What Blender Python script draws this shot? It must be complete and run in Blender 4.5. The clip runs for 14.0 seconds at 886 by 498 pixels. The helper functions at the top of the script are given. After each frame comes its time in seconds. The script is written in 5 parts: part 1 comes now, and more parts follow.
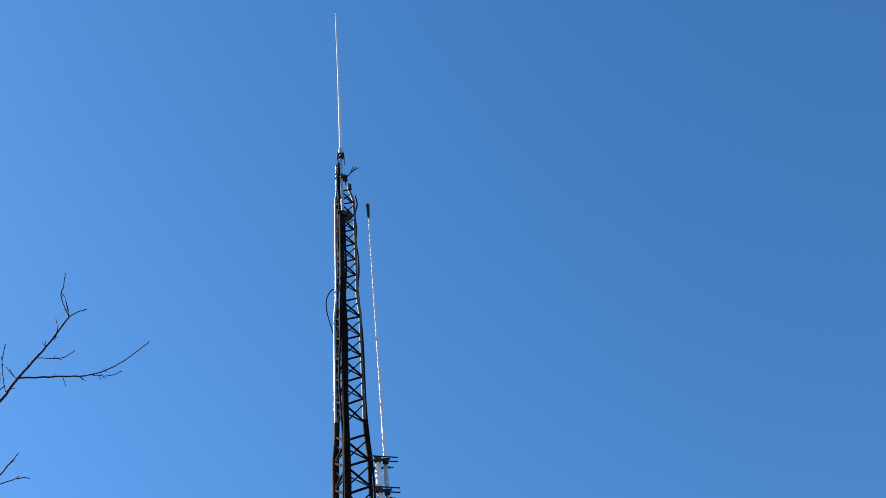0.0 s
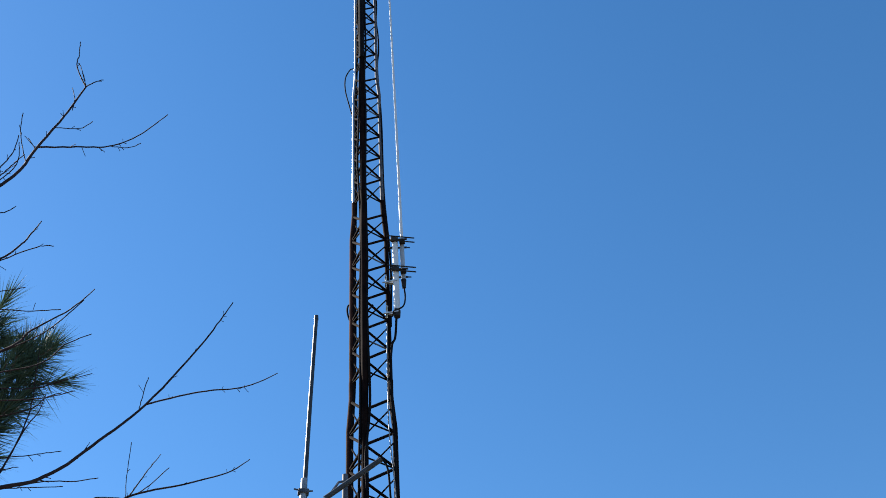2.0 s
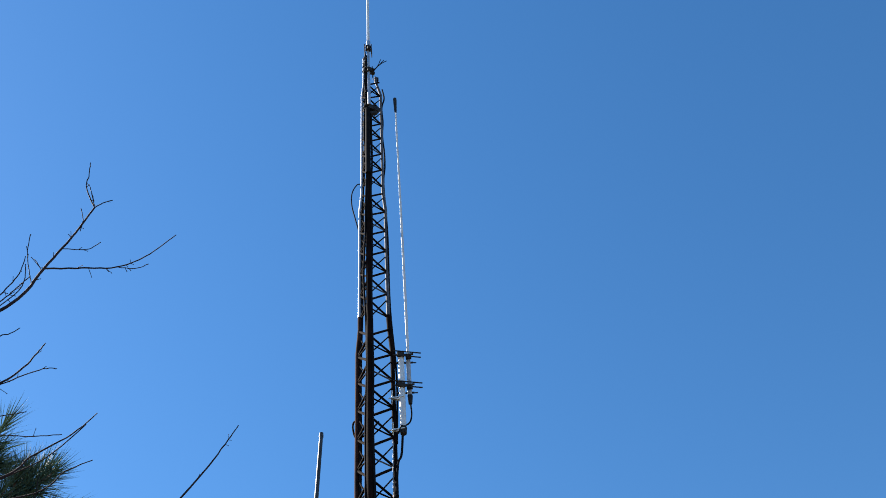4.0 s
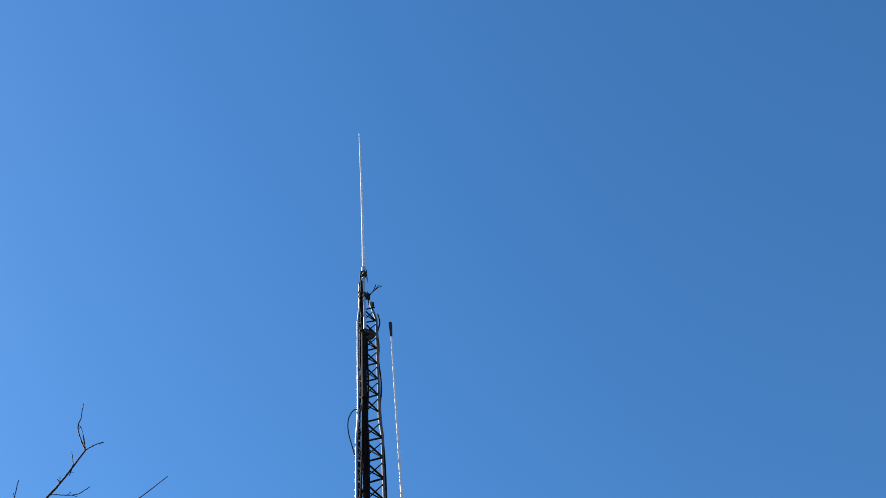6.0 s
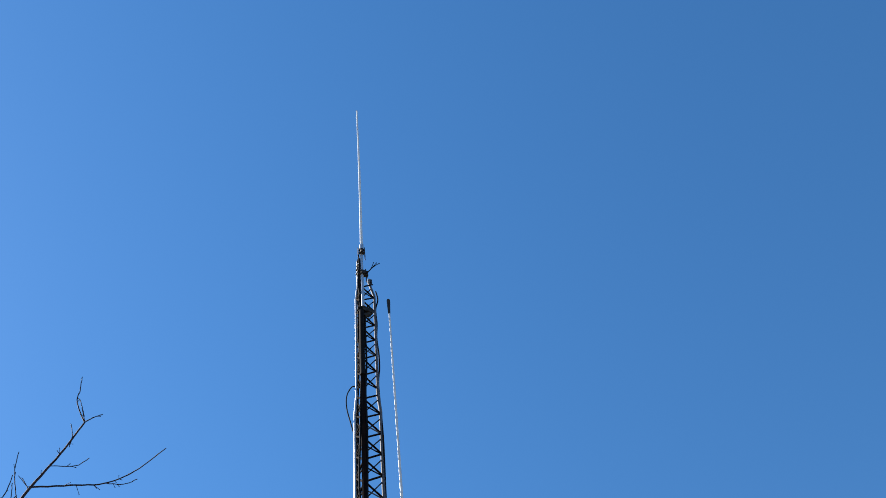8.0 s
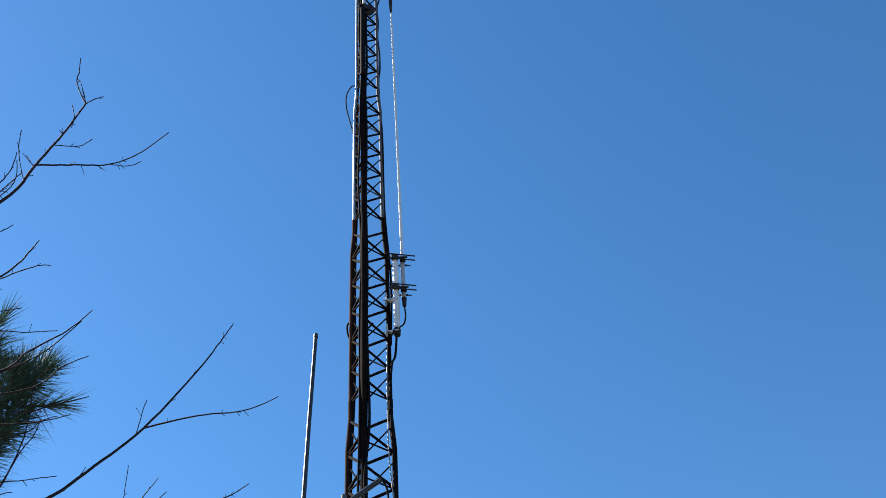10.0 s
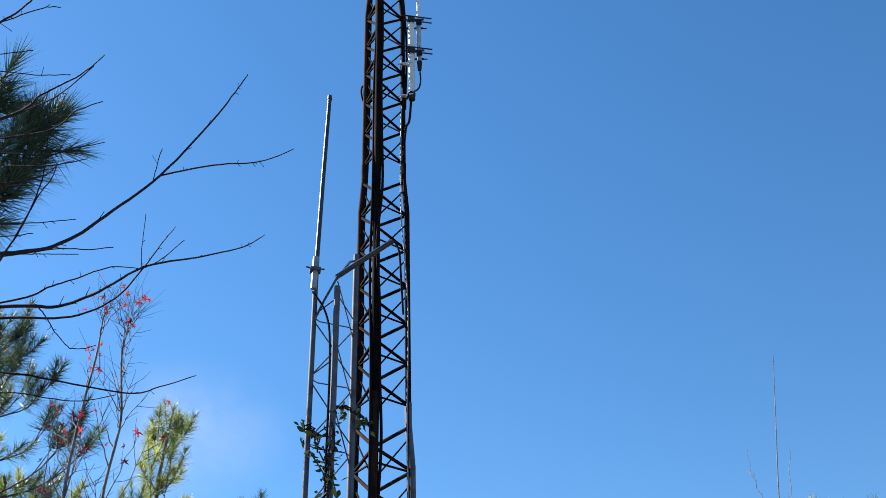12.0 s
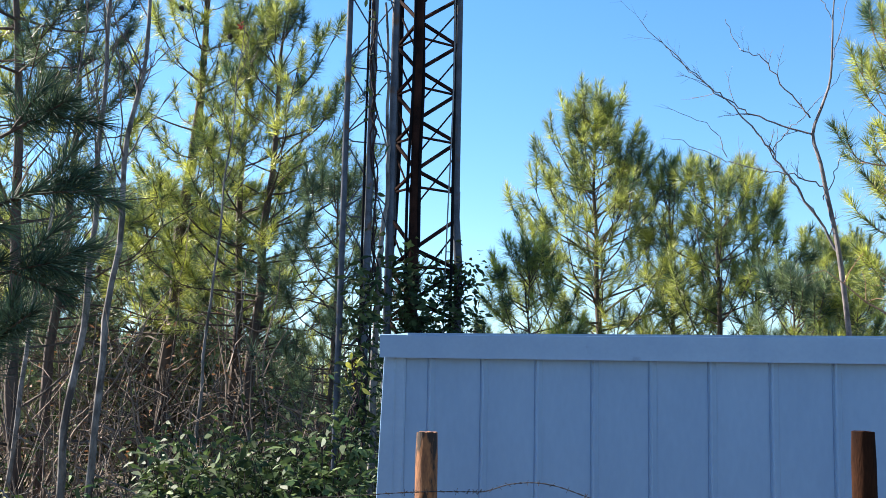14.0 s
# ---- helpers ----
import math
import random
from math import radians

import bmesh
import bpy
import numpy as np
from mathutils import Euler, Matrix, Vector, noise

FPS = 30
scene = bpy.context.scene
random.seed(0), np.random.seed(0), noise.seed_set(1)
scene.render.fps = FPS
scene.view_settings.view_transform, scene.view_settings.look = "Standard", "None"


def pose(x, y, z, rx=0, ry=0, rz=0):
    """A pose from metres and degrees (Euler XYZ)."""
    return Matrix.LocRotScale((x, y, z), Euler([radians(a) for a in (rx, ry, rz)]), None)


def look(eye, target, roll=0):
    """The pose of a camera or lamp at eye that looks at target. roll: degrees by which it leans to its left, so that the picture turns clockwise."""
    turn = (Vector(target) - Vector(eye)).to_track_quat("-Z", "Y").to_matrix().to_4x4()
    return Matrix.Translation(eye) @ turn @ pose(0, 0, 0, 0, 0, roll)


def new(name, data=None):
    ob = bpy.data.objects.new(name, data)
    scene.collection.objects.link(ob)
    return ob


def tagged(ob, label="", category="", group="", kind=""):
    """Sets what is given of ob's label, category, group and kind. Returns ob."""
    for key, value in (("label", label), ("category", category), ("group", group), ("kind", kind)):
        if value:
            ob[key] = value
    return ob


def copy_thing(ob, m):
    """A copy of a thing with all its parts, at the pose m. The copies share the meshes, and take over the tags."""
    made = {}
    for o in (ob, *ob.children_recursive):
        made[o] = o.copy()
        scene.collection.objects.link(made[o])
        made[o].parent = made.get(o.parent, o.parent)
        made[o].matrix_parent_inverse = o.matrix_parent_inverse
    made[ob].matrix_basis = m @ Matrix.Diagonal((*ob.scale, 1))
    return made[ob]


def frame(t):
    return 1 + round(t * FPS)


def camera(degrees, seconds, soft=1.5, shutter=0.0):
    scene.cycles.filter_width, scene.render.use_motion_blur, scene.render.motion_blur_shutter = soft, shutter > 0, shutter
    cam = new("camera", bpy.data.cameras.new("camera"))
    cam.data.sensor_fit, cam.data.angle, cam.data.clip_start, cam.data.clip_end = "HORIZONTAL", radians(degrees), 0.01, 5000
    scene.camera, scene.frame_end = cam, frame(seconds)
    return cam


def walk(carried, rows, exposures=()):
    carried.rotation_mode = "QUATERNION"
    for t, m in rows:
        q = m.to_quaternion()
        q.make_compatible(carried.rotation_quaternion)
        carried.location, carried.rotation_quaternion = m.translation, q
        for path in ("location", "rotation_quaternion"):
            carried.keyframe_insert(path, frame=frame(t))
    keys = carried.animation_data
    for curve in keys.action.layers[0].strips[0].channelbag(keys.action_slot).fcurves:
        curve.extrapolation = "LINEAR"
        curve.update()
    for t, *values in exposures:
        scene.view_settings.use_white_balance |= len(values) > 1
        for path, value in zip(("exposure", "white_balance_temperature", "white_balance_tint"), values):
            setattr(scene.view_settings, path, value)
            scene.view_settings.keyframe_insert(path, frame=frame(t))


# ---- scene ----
cam = camera(44.65, 14.0, soft=0.7)
PATH = [  # seconds, place, yaw to the left, pitch, roll
    (0, 0.030, -0.072, 1.599, -8.94, 55.44, -8.96),
    (0.5, 0.029, -0.049, 1.618, -6.76, 49.03, -6.50),
    (1, 0.027, -0.027, 1.620, -5.86, 45.46, -5.36),
    (1.5, 0.025, -0.037, 1.623, -5.55, 44.32, -4.98),
    (2, 0.021, -0.034, 1.628, -5.42, 44.20, -4.62),
    (2.2, 0.021, -0.031, 1.627, -5.31, 44.15, -4.54),
    (4.3, -0.000, -0.014, 1.708, -6.07, 52.79, -5.36),
    (4.5, -0.002, -0.027, 1.714, -6.36, 54.87, -5.60),
    (5, 0.005, -0.063, 1.706, -7.39, 59.82, -6.83),
    (5.5, 0.011, -0.077, 1.706, -8.29, 61.76, -7.59),
    (6, 0.014, -0.059, 1.718, -8.58, 61.65, -8.71),
    (6.5, 0.022, -0.068, 1.705, -8.58, 61.47, -8.71),
    (7, 0.020, -0.058, 1.698, -8.72, 61.41, -9.07),
    (7.2, 0.025, -0.058, 1.694, -8.81, 61.23, -9.25),
    (9.3, 0.016, -0.038, 1.674, -6.74, 53.52, -6.27),
    (9.5, 0.011, -0.011, 1.687, -6.39, 50.60, -5.72),
    (10, 0.004, 0.006, 1.694, -5.60, 45.07, -4.42),
    (10.5, 0.008, 0.014, 1.687, -5.16, 42.16, -3.63),
    (11, -0.001, 0.020, 1.689, -4.87, 39.99, -3.17),
    (11.5, -0.012, 0.056, 1.697, -4.59, 36.68, -2.48),
    (12, -0.008, 0.064, 1.678, -3.91, 32.97, -1.68),
    (12.5, -0.006, 0.086, 1.663, -2.59, 27.82, -0.87),
    (13, 0.010, 0.120, 1.627, -1.70, 20.42, 0.34),
    (13.5, 0.036, 0.145, 1.576, -1.13, 12.41, 1.23),
    (14, 0.052, 0.156, 1.521, -0.82, 7.01, 1.16),
]


def aim(x, y, z, yaw, pitch, roll):
    a, b = radians(yaw), radians(pitch)
    way = Vector((-math.sin(a) * math.cos(b), math.cos(a) * math.cos(b), math.sin(b)))
    return look((x, y, z), Vector((x, y, z)) + way * 10, roll)


walk(cam, [(row[0], aim(*row[1:])) for row in PATH], exposures=[(0, 1.63), (2.2, 1.63), (12, 1.59), (12.8, 1.51), (13.3, 1.57), (14, 1.9)])

# ---- light ----
SUN_AZ, SUN_EL = radians(-65), radians(37)  # azimuth from +y, to the right
TO_SUN = Vector((math.sin(SUN_AZ) * math.cos(SUN_EL), math.cos(SUN_AZ) * math.cos(SUN_EL), math.sin(SUN_EL)))
world = bpy.data.worlds.new("sky_world")
scene.world = world
world.use_nodes = True
wn, wl = world.node_tree.nodes, world.node_tree.links
sky = wn.new("ShaderNodeTexSky")
sky.sky_type, sky.sun_disc = "NISHITA", False
sky.sun_elevation, sky.sun_rotation = SUN_EL, SUN_AZ
sky.air_density, sky.dust_density, sky.ozone_density = 1.0, 0.11, 2.2
rich = wn.new("ShaderNodeHueSaturation")  # the deep blue of dry winter air
rich.inputs["Hue"].default_value = 0.4998
rich.inputs["Saturation"].default_value = 1.27
wl.new(sky.outputs[0], rich.inputs["Color"])
# clear dry air: little whitening towards the horizon
aim, lift, even = wn.new("ShaderNodeTexCoord"), wn.new("ShaderNodeVectorMath"), wn.new("ShaderNodeVectorMath")
lift.inputs[1].default_value = (0, 0, 0.045)
even.operation = "NORMALIZE"
wl.new(aim.outputs["Generated"], lift.inputs[0])
wl.new(lift.outputs[0], even.inputs[0])
wl.new(even.outputs[0], sky.inputs["Vector"])
# a thin wisp of cloud low over the wood
where = wn.new("ShaderNodeTexCoord")
near, broad = wn.new("ShaderNodeVectorMath"), wn.new("ShaderNodeVectorMath")
broad.operation = "MULTIPLY"
broad.inputs[1].default_value = (0.65, 1, 1)
near.operation = "DISTANCE"
near.inputs[1].default_value = (-0.12, 0.907, 0.388)
wl.new(where.outputs["Generated"], broad.inputs[0])
wl.new(broad.outputs[0], near.inputs[0])
fade = wn.new("ShaderNodeMapRange")
fade.interpolation_type = "SMOOTHSTEP"
fade.inputs[1].default_value, fade.inputs[2].default_value, fade.inputs[3].default_value, fade.inputs[4].default_value = 0.01, 0.08, 1.0, 0.0
wl.new(near.outputs["Value"], fade.inputs[0])
puff = wn.new("ShaderNodeTexNoise")
puff.inputs["Scale"].default_value, puff.inputs["Detail"].default_value = 9.0, 6.0
wl.new(where.outputs["Generated"], puff.inputs["Vector"])
thinned = wn.new("ShaderNodeMapRange")
thinned.inputs[1].default_value, thinned.inputs[2].default_value, thinned.inputs[4].default_value = 0.38, 0.72, 0.48
wl.new(puff.outputs[0], thinned.inputs[0])
wisp = wn.new("ShaderNodeMath")
wisp.operation = "MULTIPLY"
wl.new(fade.outputs[0], wisp.inputs[0])
wl.new(thinned.outputs[0], wisp.inputs[1])
cloudy = wn.new("ShaderNodeMix")
cloudy.data_type = "RGBA"
cloudy.inputs[7].default_value = (4.2, 4.6, 5.2, 1)
wl.new(wisp.outputs[0], cloudy.inputs[0])
wl.new(rich.outputs[0], cloudy.inputs[6])
wl.new(cloudy.outputs[2], wn["Background"].inputs[0])
wn["Background"].inputs[1].default_value = 0.07
sun = new("sun", bpy.data.lights.new("sun", "SUN"))
sun.data.energy, sun.data.angle, sun.data.color = 5.0, radians(0.53), (1.0, 0.92, 0.82)
sun.matrix_world = look(TO_SUN * 40, (0, 0, 0))


# ---- materials ----
def material(name, one, two, scale=6.0, rough=0.7, metal=0.0, bump=0.15, fine=60.0, stretch=(1, 1, 1), vary=0.0, thin=0.0, spots=None, shine=0.5, edge=(0.5, 0.9)):
    """Two colours mixed by noise of two sizes; vary: difference from piece to piece; thin: light that shines through."""
    m = bpy.data.materials.new(name)
    m.use_nodes = True
    n, l = m.node_tree.nodes, m.node_tree.links
    shader = n["Principled BSDF"]
    geo = n.new("ShaderNodeNewGeometry")
    where = n.new("ShaderNodeMapping")
    where.inputs["Scale"].default_value = stretch
    l.new(geo.outputs["Position"], where.inputs["Vector"])
    big, small = n.new("ShaderNodeTexNoise"), n.new("ShaderNodeTexNoise")
    for tex, size, detail in ((big, scale, 6), (small, fine, 4)):
        tex.inputs["Scale"].default_value, tex.inputs["Detail"].default_value = size, detail
        l.new(where.outputs[0], tex.inputs["Vector"])
    both = n.new("ShaderNodeMath")
    both.operation = "MULTIPLY_ADD"
    both.inputs[1].default_value = 0.4
    l.new(small.outputs[0], both.inputs[0])
    l.new(big.outputs[0], both.inputs[2])
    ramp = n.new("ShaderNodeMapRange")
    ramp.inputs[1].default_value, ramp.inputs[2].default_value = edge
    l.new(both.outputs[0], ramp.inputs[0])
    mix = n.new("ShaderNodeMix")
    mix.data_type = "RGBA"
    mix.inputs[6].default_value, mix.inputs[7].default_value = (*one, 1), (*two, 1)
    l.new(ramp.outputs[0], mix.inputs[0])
    colour = mix.outputs[2]
    if spots:
        size, edge, paint = spots
        spot = n.new("ShaderNodeTexNoise")
        spot.inputs["Scale"].default_value, spot.inputs["Detail"].default_value = size, 8
        l.new(where.outputs[0], spot.inputs["Vector"])
        cut = n.new("ShaderNodeMapRange")
        cut.inputs[1].default_value, cut.inputs[2].default_value = edge, edge + 0.08
        l.new(spot.outputs[0], cut.inputs[0])
        over = n.new("ShaderNodeMix")
        over.data_type = "RGBA"
        over.inputs[7].default_value = (*paint, 1)
        l.new(cut.outputs[0], over.inputs[0])
        l.new(colour, over.inputs[6])
        colour = over.outputs[2]
    if vary:
        hue = n.new("ShaderNodeHueSaturation")
        spread = n.new("ShaderNodeMapRange")
        spread.inputs[3].default_value, spread.inputs[4].default_value = 1 - vary, 1 + vary
        l.new(geo.outputs["Random Per Island"], spread.inputs[0])
        l.new(spread.outputs[0], hue.inputs["Value"])
        l.new(colour, hue.inputs["Color"])
        colour = hue.outputs[0]
    l.new(colour, shader.inputs["Base Color"])
    shader.inputs["Roughness"].default_value, shader.inputs["Metallic"].default_value = rough, metal
    shader.inputs["Specular IOR Level"].default_value = shine
    if bump:
        relief = n.new("ShaderNodeBump")
        relief.inputs["Strength"].default_value, relief.inputs["Distance"].default_value = bump, 0.01
        l.new(both.outputs[0], relief.inputs["Height"])
        l.new(relief.outputs[0], shader.inputs["Normal"])
    if thin:
        back, blend = n.new("ShaderNodeBsdfTranslucent"), n.new("ShaderNodeMixShader")
        l.new(colour, back.inputs["Color"])
        blend.inputs[0].default_value = thin
        l.new(shader.outputs[0], blend.inputs[1])
        l.new(back.outputs[0], blend.inputs[2])
        l.new(blend.outputs[0], n["Material Output"].inputs[0])
    return m


GALVANISED = material("galvanised steel", (0.42, 0.43, 0.44), (0.56, 0.57, 0.58), 9, 0.42, 0.75, 0.08, 120, spots=(5, 0.66, (0.16, 0.08, 0.04)))
# rust colour darkened to stand for shade on the steel
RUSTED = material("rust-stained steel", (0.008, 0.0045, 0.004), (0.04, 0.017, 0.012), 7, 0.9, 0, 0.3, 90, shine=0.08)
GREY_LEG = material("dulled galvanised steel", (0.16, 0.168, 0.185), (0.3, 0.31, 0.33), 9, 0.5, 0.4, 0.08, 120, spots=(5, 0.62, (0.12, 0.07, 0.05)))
# shade is in these rust colours: near-black unlit steel, redder lit leg
SHADE_RUST = material("rusty steel darkened for shade", (0.003, 0.0022, 0.0022), (0.012, 0.006, 0.005), 7, 0.9, 0, 0.3, 90, shine=0.05)
LIT_RUST = material("red rust of the lit leg", (0.01, 0.0055, 0.005), (0.055, 0.024, 0.019), 7, 0.9, 0, 0.3, 90, shine=0.08)
DULL_STEEL = material("dull grey steel", (0.038, 0.044, 0.058), (0.095, 0.106, 0.13), 8, 0.7, 0, 0.15, 100, shine=0.3, spots=(6, 0.62, (0.09, 0.05, 0.03)))
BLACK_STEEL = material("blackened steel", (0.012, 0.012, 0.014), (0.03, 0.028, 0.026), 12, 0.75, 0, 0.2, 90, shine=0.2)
RUBBER = material("black cable jacket", (0.004, 0.004, 0.005), (0.009, 0.009, 0.011), 10, 0.85, 0, 0.05, 80, shine=0.06)
WHITE_TUBE = material("white fibreglass", (0.5, 0.52, 0.54), (0.64, 0.66, 0.67), 4, 0.4, 0, 0.03, 50)
# tree shade on the pole is put into this darkened colour
GREY_TUBE = material("weathered grey tube darkened for shade", (0.018, 0.022, 0.027), (0.045, 0.052, 0.06), 6, 0.45, 0, 0.06, 60, shine=0.3)
SLEEVE_GREY = material("blue-grey fibreglass sleeve", (0.2, 0.23, 0.27), (0.36, 0.39, 0.43), 7, 0.4, 0, 0.05, 50, spots=(14, 0.62, (0.06, 0.08, 0.11)))
PALE_CABLE = material("pale cable jacket", (0.12, 0.12, 0.125), (0.22, 0.22, 0.22), 6, 0.5, 0, 0.05, 60)
# skylight blue is mixed into the paint of shed and trim
SHED_PAINT = material("steel paint with skylight blue", (0.168, 0.28, 0.44), (0.2, 0.322, 0.49), 2.5, 0.45, 0.1, 0.04, 40, stretch=(1, 1, 0.35), spots=(3.2, 0.7, (0.15, 0.25, 0.385)))
SHED_TRIM = material("eave trim with skylight blue", (0.19, 0.3, 0.455), (0.225, 0.345, 0.5), 3, 0.42, 0.1, 0.05, 50, spots=(7, 0.66, (0.14, 0.215, 0.32)))
POST_WOOD = material("weathered cedar post", (0.12, 0.05, 0.024), (0.36, 0.15, 0.055), 9, 0.85, 0, 0.6, 70, stretch=(2, 2, 0.6), spots=(9, 0.53, (0.025, 0.016, 0.012)))
# post wood with tree shade put into its dark colour
SHADED_POST = material("old post darkened for shade", (0.009, 0.005, 0.004), (0.036, 0.015, 0.008), 8, 0.95, 0, 0.6, 70, stretch=(2, 2, 0.5), shine=0.05)
WIRE = material("rusty barbed wire", (0.025, 0.022, 0.022), (0.07, 0.055, 0.048), 30, 0.8, 0.2, 0.1, 200)
PINE_BARK = material("pine bark", (0.035, 0.024, 0.019), (0.12, 0.084, 0.064), 9, 0.9, 0, 0.8, 45, stretch=(1, 1, 0.35))
PALE_BARK = material("pale smooth bark", (0.075, 0.066, 0.06), (0.23, 0.205, 0.19), 14, 0.85, 0, 0.6, 60, stretch=(1, 1, 0.5), spots=(9, 0.54, (0.055, 0.045, 0.04)))
DARK_TWIG = material("dark twig bark", (0.012, 0.008, 0.010), (0.04, 0.025, 0.026), 14, 0.85, 0, 0.3, 90, shine=0.2)
SAPLING_TWIG = material("brown sapling twigs", (0.05, 0.038, 0.036), (0.15, 0.115, 0.1), 12, 0.85, 0, 0.3, 90)
BARE_BARK = material("grey-brown bare bark", (0.08, 0.068, 0.07), (0.24, 0.205, 0.2), 10, 0.85, 0, 0.3, 90)
BRUSH_TWIG = material("dull brown stems", (0.07, 0.05, 0.038), (0.26, 0.19, 0.14), 5, 0.85, 0, 0.3, 60)
ORANGE_BARK = material("orange-brown pine bark", (0.16, 0.08, 0.05), (0.4, 0.22, 0.135), 9, 0.85, 0, 0.7, 45, stretch=(1, 1, 0.35))
# noise paints sunlit yellow and shaded green from tuft to tuft
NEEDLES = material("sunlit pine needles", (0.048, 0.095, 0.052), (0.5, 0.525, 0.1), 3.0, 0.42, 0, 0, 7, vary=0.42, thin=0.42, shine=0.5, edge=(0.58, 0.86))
# shaded copies of the needles: shadow is put into these three greens
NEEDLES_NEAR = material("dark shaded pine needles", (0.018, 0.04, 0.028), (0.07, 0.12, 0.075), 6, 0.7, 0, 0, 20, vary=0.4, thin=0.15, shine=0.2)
NEEDLES_DARK = material("bluish pine needles toned for shade", (0.04, 0.082, 0.057), (0.22, 0.28, 0.115), 2.5, 0.42, 0, 0, 9, vary=0.42, thin=0.4, shine=0.6, edge=(0.58, 0.86))
NEEDLES_DEEP = material("shade-dark blue-green pine needles", (0.026, 0.056, 0.042), (0.14, 0.19, 0.085), 2.5, 0.45, 0, 0, 9, vary=0.42, thin=0.38, shine=0.5, edge=(0.58, 0.88))
CONE = material("dark pine cones", (0.025, 0.017, 0.012), (0.08, 0.052, 0.035), 30, 0.85, 0, 0.6, 120)
# shade and backlight are put into this darker leaf green
VINE_LEAF = material("vine leaves darkened for shade", (0.018, 0.034, 0.014), (0.05, 0.075, 0.03), 3, 0.75, 0, 0, 20, vary=0.4, thin=0.2, shine=0.12)
BROAD_LEAF = material("evergreen broad leaves", (0.02, 0.048, 0.02), (0.1, 0.14, 0.045), 5, 0.6, 0, 0, 20, vary=0.6, thin=0.25, shine=0.3)
OLIVE_LEAF = material("dull olive leaves", (0.065, 0.075, 0.03), (0.2, 0.19, 0.075), 2, 0.6, 0, 0, 12, vary=0.5, thin=0.3)
YELLOW_LEAF = material("yellow-green leaves", (0.25, 0.26, 0.03), (0.4, 0.38, 0.08), 5, 0.45, 0, 0, 20, vary=0.3, thin=0.35)
RED_LEAF = material("red autumn leaves", (0.2, 0.022, 0.028), (0.42, 0.06, 0.055), 8, 0.75, 0, 0, 20, vary=0.45, thin=0.4, shine=0.15)
BROWN_LEAF = material("dry brown leaves", (0.16, 0.08, 0.038), (0.38, 0.19, 0.085), 4, 0.7, 0, 0, 20, vary=0.45, thin=0.25)
LITTER = material("leaf litter", (0.05, 0.036, 0.022), (0.13, 0.09, 0.052), 1.5, 0.95, 0, 0.8, 22, spots=(2.5, 0.58, (0.07, 0.09, 0.03)))


# ---- mesh helpers ----
def geo():
    return ([], [])


def add_tube(g, points, radii, sides=8, caps=True):
    """A round tube along points; radii: one number or one for each point."""
    pts = [Vector(p) for p in points]
    if not hasattr(radii, "__len__"):
        radii = [radii] * len(pts)
    verts, faces = g
    start = len(verts)
    side = None
    for i, p in enumerate(pts):
        way = (pts[min(i + 1, len(pts) - 1)] - pts[max(i - 1, 0)]).normalized()
        if side is None:
            side = way.orthogonal().normalized()
        side = (side - way * side.dot(way)).normalized()
        other = way.cross(side)
        for k in range(sides):
            a = 2 * math.pi * k / sides
            verts.append(p + (side * math.cos(a) + other * math.sin(a)) * radii[i])
    for i in range(len(pts) - 1):
        for k in range(sides):
            a, b = start + i * sides + k, start + i * sides + (k + 1) % sides
            faces.append((a, b, b + sides, a + sides))
    if caps:
        faces.append(tuple(start + k for k in reversed(range(sides))))
        faces.append(tuple(start + (len(pts) - 1) * sides + k for k in range(sides)))
    return g


def add_box(g, m, size):
    """A box of that size with chamfered long edges, centred on the pose m."""
    verts, faces = g
    start = len(verts)
    sx, sy, sz = (c / 2 for c in size)
    c = min(sx, sy) * 0.18
    ring = [(-sx + c, -sy), (sx - c, -sy), (sx, -sy + c), (sx, sy - c), (sx - c, sy), (-sx + c, sy), (-sx, sy - c), (-sx, -sy + c)]
    for z in (-sz, sz):
        for x, y in ring:
            verts.append(m @ Vector((x, y, z)))
    for k in range(8):
        j = (k + 1) % 8
        faces.append((start + k, start + j, start + 8 + j, start + 8 + k))
    faces.append(tuple(start + k for k in reversed(range(8))))
    faces.append(tuple(start + 8 + k for k in range(8)))
    return g


def to_mesh(name, g, mat, smooth=True):
    me = bpy.data.meshes.new(name)
    me.from_pydata([tuple(v) for v in g[0]], [], g[1])
    if smooth:
        me.shade_smooth()
        me.set_sharp_from_angle(angle=radians(40))
    me.materials.append(mat)
    return me


def part(name, g, mat, parent=None, label="", smooth=True):
    ob = new(name, to_mesh(name, g, mat, smooth))
    if parent:
        ob.parent = parent
    return tagged(ob, label)


def base(name, label, category, at=(0, 0, 0), group="", kind=""):
    """An empty at a thing's foot, which carries its parts."""
    ob = new(name)
    ob.location = at
    ob.empty_display_size = 0.2
    return tagged(ob, label, category, group, kind)


def under(parent, ob):
    """Hang ob, built in world places, under a thing whose foot is not at the origin."""
    ob.parent = parent
    ob.matrix_parent_inverse = Matrix.Translation(parent.location).inverted()
    return ob


def spline(points, steps=5):
    """A smooth line through the points."""
    p = [Vector(q) for q in points]
    out = []
    for i in range(len(p) - 1):
        a, b, c, d = p[max(i - 1, 0)], p[i], p[i + 1], p[min(i + 2, len(p) - 1)]
        for k in range(steps):
            t = k / steps
            out.append(0.5 * (2 * b + (c - a) * t + (2 * a - 5 * b + 4 * c - d) * t * t + (3 * b - a - 3 * c + d) * t ** 3))
    out.append(p[-1])
    return out


def any_way(rng):
    v = rng.normal(size=3)
    return Vector(v / np.linalg.norm(v))


